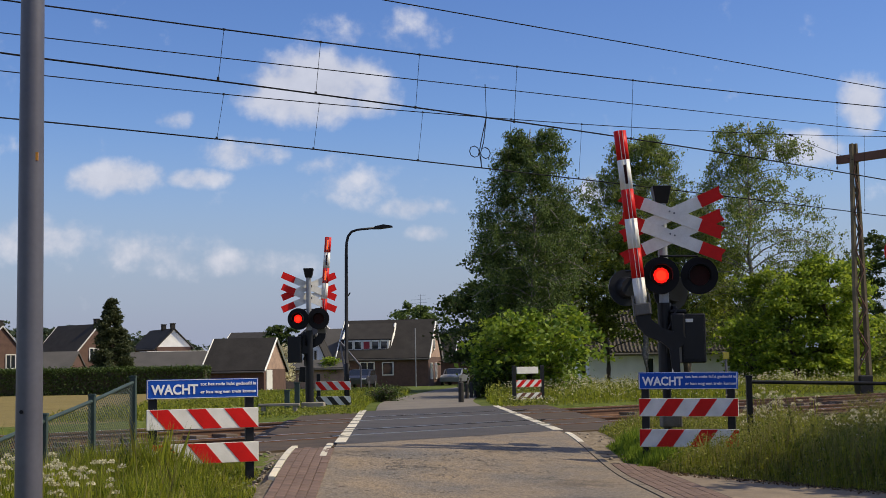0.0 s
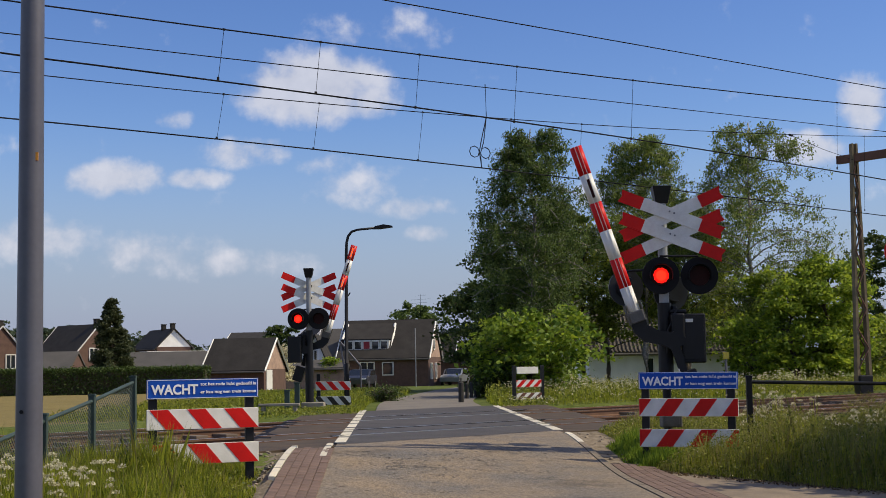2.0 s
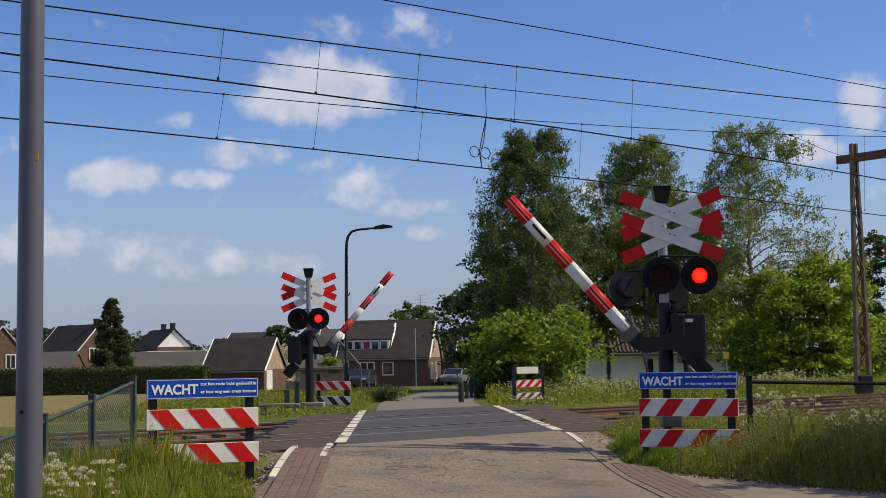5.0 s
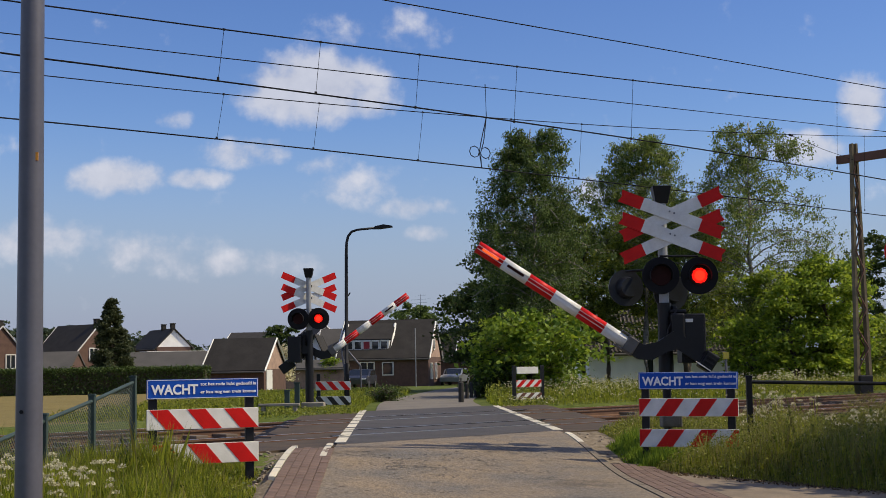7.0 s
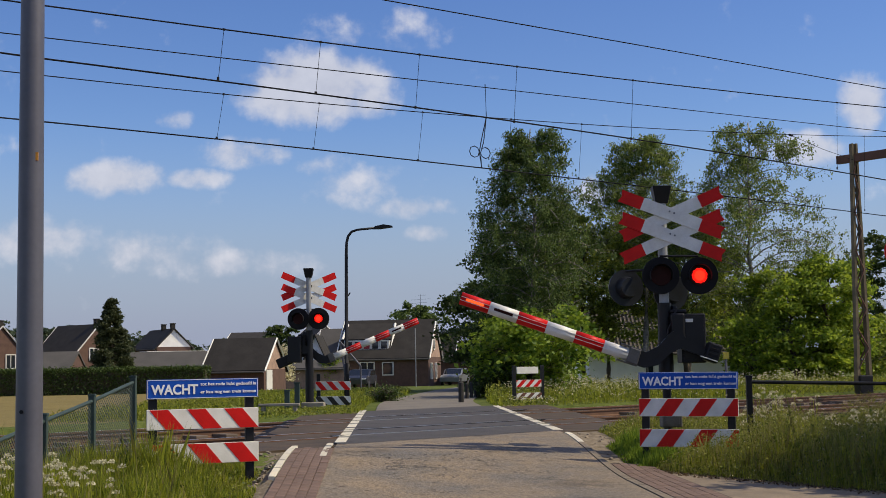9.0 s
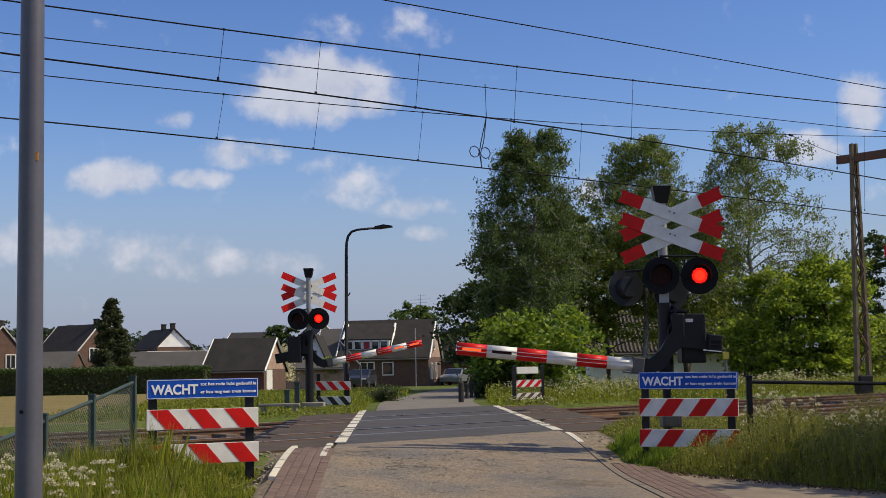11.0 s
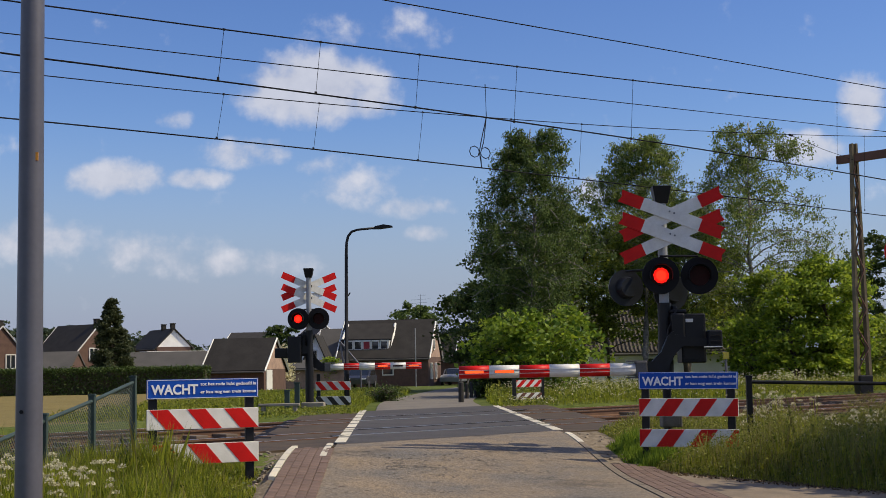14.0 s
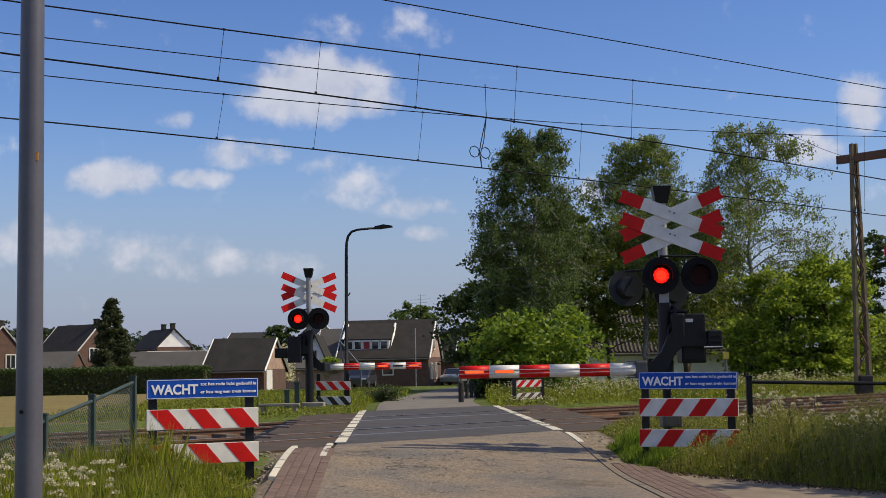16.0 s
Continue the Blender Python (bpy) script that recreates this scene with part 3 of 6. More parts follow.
def make_road():
    solid("road_near", strip("road_near", -6, 20, OFFS, None, q1=Q_IN), M["asphalt"], "worn pale grey asphalt road with tar patches", "road", kind="structure")
    far = [o * 0.8 for o in OFFS]
    solid("road_far", strip("road_far", 36, 160, far, None, q0=Q_OUT, n=90), M["lane"], "narrow grey asphalt lane beyond the crossing", "road", kind="structure")
    cross = solid("crossing_deck", strip("crossing_deck", 20, 36, [-3.1, -1.9, 0, 1.9, 3.2], None, lift=0.0, q0=Q_IN, q1=Q_OUT, thick=0.33), M["mat_panel"],
                  "brown level crossing deck between the rails", "road", kind="structure")
    part("asphalt_lane", strip("lane", 20, 36, OFFS, None, lift=0.03, q0=Q_IN, q1=Q_OUT, thick=0.02), M["dark_asphalt"], cross, "dark asphalt lane over the crossing")
    # broken white edge lines
    for side, dashes in ((-1.78, 9), (1.66, 9)):
        y = 19.6 if side < 0 else 22.2
        y1 = 34.3 if side < 0 else 36.2
        step = (y1 - y) / dashes
        for i in range(dashes):
            bm = strip("d", y + i * step, y + i * step + step * 0.82, [side, side + 0.16], None, lift=0.036, n=2, thick=0.012)
            part("edge_line", bm, M["white_paint"], cross)
    kerb = new("kerb_line")
    tagged(kerb, "white painted kerb stones beside the road", "kerb", kind="structure")
    for i in range(5):
        bm = strip("k", 15.3 + i * 0.72, 15.3 + i * 0.72 + 0.69, [-2.33, -2.25], None, lift=0.04, n=2, thick=0.15)
        part("kerb_stone", bm, M["white_paint"], kerb)
    for i in range(3):
        bm = strip("k", 17.2 + i * 0.75, 17.2 + i * 0.75 + 0.6, [-1.86, -1.78], None, lift=0.045, n=2, thick=0.02)
        part("kerb_stone", bm, M["white_paint"], kerb)
    for i in range(11):
        bm = strip("k", 12.6 + i * 0.8, 12.6 + i * 0.8 + 0.78, [1.74, 1.83], None, lift=0.04, n=2, thick=0.15)
        part("kerb_stone", bm, M["white_paint"] if i > 8 else M["kerb_grey"], kerb)
    # brick gutters
    for name, a, b, y0, y1 in (("brick_strip_west", -2.24, -1.75, 13.2, 18.4), ("brick_strip_east", 1.84, 2.4, 12.6, 17.6)):
        bed = solid(name, strip(name, y0, y1, [a, b], None, lift=0.031, n=30, thick=0.1), M["joint"], "red clinker brick gutter beside the road", "pavement", kind="structure")
        bm = B()
        box(bm, (0, 0, 0), (0.0985, 0.2035, 0.05), bevel=0.003)
        me = to_mesh("brick", bm, M["brick_red"])
        rows = int((y1 - y0) / 0.21)
        for j in range(rows):
            for i in range(5):
                y = y0 + 0.1 + j * 0.21 + (0.1 if i % 2 else 0)
                x = road_x(y) + a + 0.052 + i * 0.104
                if i * 0.104 + 0.09 > b - a + 0.03 or y > y1 - 0.08:
                    continue
                ob = new("brick", me)
                ob.parent = bed
                ob.location = (x, y, height(x, y) + 0.0185 + random.uniform(-0.0015, 0.0015))
                gx = (height(x + 0.05, y) - height(x - 0.05, y)) / 0.1
                gy = (height(x, y + 0.1) - height(x, y - 0.1)) / 0.2
                ob.rotation_euler = (math.atan(gy) + random.uniform(-0.004, 0.004), -math.atan(gx) + random.uniform(-0.004, 0.004), 0.037)
    # ragged tar joint where the deck begins
    bm = B()
    prev = None
    for i in range(60):
        o = -1.7 + 3.4 * i / 59
        y = 20.0
        for _ in range(6):
            y = (Q_IN + 0.655 * (road_x(y) + o)) / 0.756
        y -= 0.07 + 0.05 * noise.noise((i * 0.35, 1.0, 0))
        x = road_x(y) + o
        w = 0.018 + 0.02 * abs(noise.noise((i * 0.6, 5.0, 0)))
        a, b = bm.verts.new((x, y - w, height(x, y) + 0.0345)), bm.verts.new((x, y + w, height(x, y) + 0.0345))
        if prev:
            bm.faces.new((prev[0], a, b, prev[1]))
        prev = (a, b)
    solid("tar_joint", bm, M["black_matt"], "ragged dark tar joint before the crossing deck", "joint", kind="structure")
    # sandy apron that widens towards the camera
    bm = B()
    rows = []
    for i in range(25):
        y = 9.0 + i * 0.36
        w0, w1 = road_x(y) + 2.4, 3.0 + (16.2 - y) * 0.58 + 0.12 * noise.noise((y * 1.7, 0, 2))
        rows.append([bm.verts.new((w0 + (max(w1, w0 + 0.05) - w0) * k / 5, y, 0)) for k in range(6)])
    for r, s in zip(rows, rows[1:]):
        for k in range(5):
            bm.faces.new((r[k], r[k + 1], s[k + 1], s[k]))
    for v in bm.verts:
        v.co.z = height(v.co.x, v.co.y) + 0.028
    solid("apron", bm, M["apron"], "sandy trodden apron beside the brick gutter", "pavement", kind="structure")
    # ragged pits and short cracks, in drifts across the lane
    bm = B()
    rnd = random.Random(4)

    def shard(x, y, l, w, ang, lift):
        if abs(x - road_x(y)) > 1.62 or -0.655 * x + 0.756 * y > 15.35:
            return
        n = 7
        pts = []
        for k in range(n):
            a = 2 * math.pi * k / n
            r = rnd.uniform(0.55, 1.25)
            u, v = l * r * math.cos(a), w * r * math.sin(a)
            pts.append((x + u * math.cos(ang) - v * math.sin(ang), y + u * math.sin(ang) + v * math.cos(ang)))
        bm.faces.new([bm.verts.new((p, q, height(p, q) + lift)) for p, q in pts])
    lift = 0.0325
    # centre, spread along x and y, how many
    for cx, cy, sx, sy, n in ((-0.45, 16.6, 0.3, 0.22, 110), (0.75, 16.5, 0.32, 0.10, 46), (-0.9, 17.6, 0.4, 0.25, 70), (0.1, 17.4, 0.5, 0.2, 60), (0.9, 18.4, 0.5, 0.25, 50), (-0.1, 15.9, 0.8, 0.12, 40), (-0.2, 14.7, 0.9, 0.3, 40), (0.3, 18.9, 0.7, 0.25, 50)):
        for _ in range(n):
            shard(rnd.gauss(cx, sx), rnd.gauss(cy, sy), rnd.uniform(0.008, 0.04), rnd.uniform(0.005, 0.028), rnd.uniform(-0.5, 0.5), lift)
            lift += 0.000002
    # short wandering cracks
    for _ in range(26):
        x, y, ang = rnd.uniform(-1.5, 1.7), rnd.uniform(15.4, 20.5), rnd.choice([0.0, 0.1, 1.4]) + rnd.uniform(-0.3, 0.3)
        for k in range(rnd.randint(3, 9)):
            ang += rnd.uniform(-0.6, 0.6)
            shard(x, y, 0.045, rnd.uniform(0.003, 0.009), ang, lift)
            lift += 0.000002
            x, y = x + math.cos(ang) * 0.07, y + math.sin(ang) * 0.07
    solid("tar_cracks", bm, M["tar"], "dark tar patches and cracks in the worn asphalt", "crack", kind="stuff")


def deck_ends():
    """Dark sloping deflector plates at the ends of the deck, and rubble beside the road."""
    rnd = random.Random(3)
    for q in (Q1 - 1.25, Q1 - 0.55, Q1 + 0.4, Q1 + 1.2, Q2 - 1.2, Q2 - 0.4, Q2 + 0.4, Q2 + 1.2):
        y = (q + 0.655 * -2.6) / 0.756
        for _ in range(5):
            x = road_x(y) - 3.1
            y = (q + 0.655 * x) / 0.756
        bm = B()
        L = rnd.uniform(0.7, 1.2)
        va = [bm.verts.new(p) for p in ((0.1, -0.22, 0.02), (0.1, 0.22, 0.02), (-L, 0.1, -0.26), (-L, -0.16, -0.26), (0.1, -0.22, -0.28), (0.1, 0.22, -0.28))]
        for idx in ((0, 1, 2, 3), (0, 3, 4), (1, 5, 2), (4, 3, 2, 5), (0, 4, 5, 1)):
            bm.faces.new([va[i] for i in idx])
        bmesh.ops.recalc_face_normals(bm, faces=bm.faces[:])
        solid("deflector_plate", bm, M["black_matt"], "dark sloping deflector plate at the deck end", "deflector plate", "deflector plates", m=pose(x, y, 0, 0, 0, 40.9))
    bm = B()
    for _ in range(260):
        y = rnd.uniform(13.5, 20.2)
        east = rnd.random() < 0.35
        x = road_x(y) + (rnd.uniform(1.95, 2.7) if east else -2.42 - abs(rnd.gauss(0, 0.28)))
        if east:
            y = rnd.uniform(17.5, 21.5)
            x = road_x(y) + rnd.uniform(1.9, 2.8)
        if -0.655 * x + 0.756 * y > 15.3:
            continue
        r = rnd.uniform(0.012, 0.04)
        o = bmesh.ops.create_icosphere(bm, subdivisions=1, radius=r, matrix=Matrix.Translation((x, y, height(x, y) + r * 0.3)) @ Matrix.Diagonal((1, rnd.uniform(0.6, 1.2), 0.6, 1)))
        for vv in o["verts"]:
            vv.co += Vector((rnd.uniform(-1, 1), rnd.uniform(-1, 1), rnd.uniform(-1, 1))) * r * 0.25
    solid("rubble", bm, M["rubble"], "loose pale stones beside the kerb", "rubble", kind="stuff")


def track_bed():
    """Ballast, sleepers and rails, in the track's own axes (x along, y across)."""
    def gap(q):
        mid = 15.75 + 0.866 * (q - 18.1)
        return mid - 4.45, mid + 4.55
    for name, sgn in (("ballast_west", -1), ("ballast_east", 1)):
        bm = B()
        prof = [(15.4, -0.42), (16.2, -0.13), (20.2, -0.12), (20.5, -0.2), (24.6, -0.12), (25.4, -0.15), (26.3, -0.42)]
        end = -260 if sgn < 0 else 300
        grid = []
        for i in range(141):
            row = []
            for q, z in prof:
                s0 = gap(q)[0 if sgn < 0 else 1]
                f = (i / 140) ** 2.2
                s = s0 + (end - s0) * f
                row.append(bm.verts.new((s, q, z + 0.03 * noise.noise((s * 1.3, q * 1.3, 3)))))
            grid.append(row)
        for a, b in zip(grid, grid[1:]):
            for k in range(len(prof) - 1):
                bm.faces.new((a[k], a[k + 1], b[k + 1], b[k]))
        bmesh.ops.recalc_face_normals(bm, faces=bm.faces[:])
        solid(name, bm, M["ballast"], "brown rust-stained ballast under the track", "ballast", kind="structure", m=TRACK_M)
    for q0 in (Q1, Q2):
        tr = thing("railway_track", TRACK_M, "rusty rails on dark sleepers in brown ballast", "railway track", "tracks")
        bm = B()
        box(bm, (0, 0, 0), (0.25, 2.5, 0.16), bevel=0.012)
        me = to_mesh("sleeper", bm, M["sleeper"])
        s = -22.0
        g0, g1 = gap(q0)
        while s < 70:
            if not (g0 - 0.2 < s < g1 + 0.2):
                ob = new("sleeper", me)
                ob.parent = tr
                ob.location = (s, q0, -0.15 + random.uniform(-0.006, 0.006))
            s += 0.62
        for dq in (-0.7525, 0.7525):
            bm = B()
            pr = [(-0.07, -0.16), (0.07, -0.16), (0.07, -0.145), (0.012, -0.12), (0.012, -0.04), (0.036, -0.03), (0.036, 0.004), (-0.036, 0.004), (-0.036, -0.03), (-0.012, -0.04), (-0.012, -0.12), (-0.07, -0.145)]
            a = [bm.verts.new((-260, q0 + dq + y, z + 0.012)) for y, z in pr]
            b = [bm.verts.new((300, q0 + dq + y, z + 0.012)) for y, z in pr]
            for k in range(len(pr)):
                f = bm.faces.new((a[k], a[(k + 1) % 12], b[(k + 1) % 12], b[k]))
                f.material_index = 1 if k == 6 else 0
            bmesh.ops.recalc_face_normals(bm, faces=bm.faces[:])
            part("rail", bm, [M["rail"], M["railtop"]], tr)
            # rail groove across the road
            bm = B()
            side = 0.075 if dq < 0 else -0.075
            for o0, o1, mi in ((-0.036, 0.036, 1), (side - 0.035, side + 0.035, 0)):
                lo, hi = 15.75 + 0.866 * (q0 + dq - 18.1) - 2.4, 15.75 + 0.866 * (q0 + dq - 18.1) + 2.4
                box(bm, ((lo + hi) / 2, q0 + dq + (o0 + o1) / 2, 0.03), (hi - lo, o1 - o0, 0.012), mi=mi)
            part("groove_rail", bm, [M["black_matt"], M["railtop"]], tr)


# ---- overhead line ----
def overhead():
    def messenger1(s):
        return 6.35 + 0.033 * (s - 8.3) + 0.0006 * (s - 8.3) ** 2

    def messenger2(s):
        return 6.36 + 0.022 * (s - 9.4) + 0.00125 * (s - 9.4) ** 2
    wires = [("contact_wire", Q1, lambda s: 5.65 - 0.0008 * (s - 18) ** 2 if s > 8 else 5.57, 0.014, "dark contact wire over the near track"),
             ("catenary_wire", Q1, messenger1, 0.012, "sagging dark catenary wire with droppers"),
             ("feeder_wire", Q1, lambda s: 7.11 + 0.0245 * s, 0.0105, "thin dark feeder wire above the track"),
             ("contact_wire", Q2, lambda s: 5.595 - (0.00025 if s > 18 else 0.0008) * (s - 18) ** 2, 0.014, "dark contact wire over the far track"),
             ("catenary_wire", Q2, messenger2, 0.010, "sagging dark catenary wire with droppers"),
             ("feeder_wire", Q2, lambda s: 6.66 + 0.039 * s + 0.00008 * (s - 20) ** 2, 0.0105, "thin dark feeder wire above the track")]
    made = []
    for name, q, zf, r, label in wires:
        bm = B()
        pipe(bm, [(s, q, zf(s)) for s in np.linspace(-30, 38, 60)], r, seg=6)
        made.append(solid(name, bm, M["wire"], label, "wire", "overhead wires", m=TRACK_M))
    for cat, q, zf, ss, lean in ((made[1], Q1, messenger1, (4.5, 11.08, 12.95, 15.1, 17.5, 20.8, 28.2), 0.11), (made[4], Q2, messenger2, (5.5, 13.8, 16.1, 18.9, 21.6, 24.0, 36.6), 0.16)):
        for s in ss:
            bm = B()
            tube(bm, (s, q, 5.62 if q < 20 else 5.58), (s + lean, q, zf(s + lean)), 0.0045, seg=5)
            box(bm, (s, q, 5.645 if q < 20 else 5.605), (0.035, 0.02, 0.05))
            box(bm, (s + lean, q, zf(s + lean)), (0.04, 0.02, 0.035))
            part("dropper", bm, M["wire"], cat)
    # current jumper with two loops
    bm = B()
    s0 = 20.75
    pts = [(s0 + 0.2, Q2, 7.55), (s0 + 0.22, Q2, 6.8), (s0 + 0.12, Q2, 6.2)]
    for sg in (1, -1):
        pts2 = list(pts) if sg > 0 else [(s0 + 0.22, Q2, 6.8), (s0 + 0.04, Q2, 6.2)]
        for k in range(9):
            a = math.pi * 2 * k / 8
            pts2.append((s0 + sg * (0.17 - 0.15 * math.cos(a)), Q2, 5.95 - 0.13 * math.sin(a)))
        pts2.append((s0 + 0.05, Q2, 5.59))
        pipe(bm, pts2, 0.011, seg=6)
    part("jumper_cable", bm, M["wire"], made[5], "looped jumper cable hanging from the feeder")


def stay_wire():
    bm = B()
    pipe(bm, [(10.07, 38.6, 7.54), (11.6, 40.8, 7.46), (13.2, 42.95, 7.42)], 0.008, seg=5)
    tube(bm, (10.02, 38.55, 7.54), (10.12, 38.65, 7.54), 0.035, seg=8)
    solid("stay_wire", bm, M["wire"], "thin stay wire between catenary and portal mast", "wire", "overhead wires")


def lattice_mast(name_m, hgt, w0, w1):
    mast = thing("portal_mast", name_m, "tapering lattice steel portal mast beside the railway", "mast", "portal masts")
    bm = B()
    box(bm, (0, 0, 0.2), (0.46, 0.4, 0.75), bevel=0.03)
    part("foundation", bm, M["black"], mast)
    for sg in (-1, 1):
        bm = B()
        a = [(sg * w0 / 2, -0.11), (sg * (w0 / 2 - 0.1), -0.11), (sg * (w0 / 2 - 0.1), 0.11), (sg * w0 / 2, 0.11)]
        b = [(sg * w1 / 2, -0.09), (sg * (w1 / 2 - 0.06), -0.09), (sg * (w1 / 2 - 0.06), 0.09), (sg * w1 / 2, 0.09)]
        va = [bm.verts.new((x, y, 0.3)) for x, y in a]
        vb = [bm.verts.new((x, y, hgt)) for x, y in b]
        bm.faces.new(va)
        bm.faces.new(vb)
        for k in range(4):
            bm.faces.new((va[k], va[(k + 1) % 4], vb[(k + 1) % 4], vb[k]))
        bmesh.ops.recalc_face_normals(bm, faces=bm.faces[:])
        part("leg", bm, M["mast"], mast)
    z, sg = 0.8, 1
    while z < hgt - 0.7:
        h = 0.62
        wa, wb = [w0 + (w1 - w0) * t / hgt for t in (z, z + h)]
        bm = B()
        for yy in (-0.1, 0.1):
            tube(bm, (-sg * (wa / 2 - 0.05), yy, z), (sg * (wb / 2 - 0.05), yy, z + h), 0.025, seg=4)
        part("lattice_bar", bm, M["mast_beam"], mast)
        z, sg = z + h, -sg
    return mast


def portal():
    stay_wire()
    m = lattice_mast(pose(13.2, 43, 0, 0, 0, 12), 7.96, 0.52, 0.2)
    # far leg of the portal stands beyond the right edge
    d = Vector((0.655, -0.756, 0))
    far = Vector((13.2, 43, 0)) + d * 17
    lattice_mast(pose(far.x, far.y, 0, 0, 0, 12), 7.9, 0.52, 0.2)
    bm = B()
    a, b = Vector((13.2, 43, 7.5)) - d * 0.6, far + Vector((0, 0, 7.5)) + d * 0.4
    c, L = (a + b) / 2, (b - a).length
    box(bm, c, (L, 0.16, 0.26), (0, 0, math.degrees(math.atan2(d.y, d.x))), bevel=0.01)
    solid("portal_beam", bm, M["mast_beam"], "rust-brown steel beam across the tracks on the portal masts", "beam")


# ---- level crossing signals ----
def lamp_unit(parent, x, y, z, yaw, glow_list, key, r=0.275, plate="black_matt"):
    """Black backboard with hood, a dark lens and the lit lens that comes forward when the lamp is on."""
    ob = new("signal_lamp")
    ob.parent = parent
    ob.matrix_basis = pose(x, y, z, 0, 0, yaw)
    bm = B()
    tube(bm, (0, 0.035, 0), (0, 0.0, 0), r, r * 0.985, seg=40)
    tube(bm, (0, 0.2, 0), (0, 0.035, 0), r * 0.5, r * 0.62, seg=24)
    part("backboard", bm, M[plate], ob)
    bm = B()
    n = 20
    for k in range(n):
        a0, a1 = math.pi * (-0.12 + 1.24 * k / n), math.pi * (-0.12 + 1.24 * (k + 1) / n)
        quad = []
        for rr in (0.16, 0.168):
            for yy, aa in ((0, a0), (0, a1), (-0.16, a1), (-0.16, a0)):
                quad.append(bm.verts.new((rr * math.cos(aa), yy, rr * math.sin(aa))))
        for idx in ((0, 1, 2, 3), (7, 6, 5, 4), (3, 2, 6, 7), (0, 4, 5, 1)):
            bm.faces.new([quad[i] for i in idx])
    part("hood", bm, M["black_matt"], ob)
    bm = B()
    tube(bm, (0, 0, 0), (0, -0.012, 0), 0.15, 0.145, seg=28)
    part("lens", bm, M["lens_off"], ob, "dark red signal lens")
    bm = B()
    tube(bm, (0, 0, 0), (0, -0.006, 0), 0.098, 0.094, seg=24)
    for k in range(11):
        a = 2 * math.pi * k / 11 + 0.2
        tube(bm, (0.08 * math.cos(a), 0, 0.08 * math.sin(a)), (0.08 * math.cos(a), -0.007, 0.08 * math.sin(a)), 0.037, 0.034, seg=10)
    tube(bm, (0, -0.005, 0), (0, -0.009, 0), 0.08, 0.075, seg=24, mi=1)
    g = part("light", bm, [M["glow"], M["glow_core"]], ob, "red signal light")
    glow_list.append((g, key, pose(0, -0.014, 0), pose(0, 0.02, 0)))
    return ob


GLOWS = []
EYE = Vector((0, 0, 1.1))


def nearer(m, k):
    """The pose m drawn towards the eye point by the factor k, with its size."""
    return Matrix.Translation(EYE) @ Matrix.Scale(k, 4) @ Matrix.Translation(-EYE) @ m


BOOMS = []


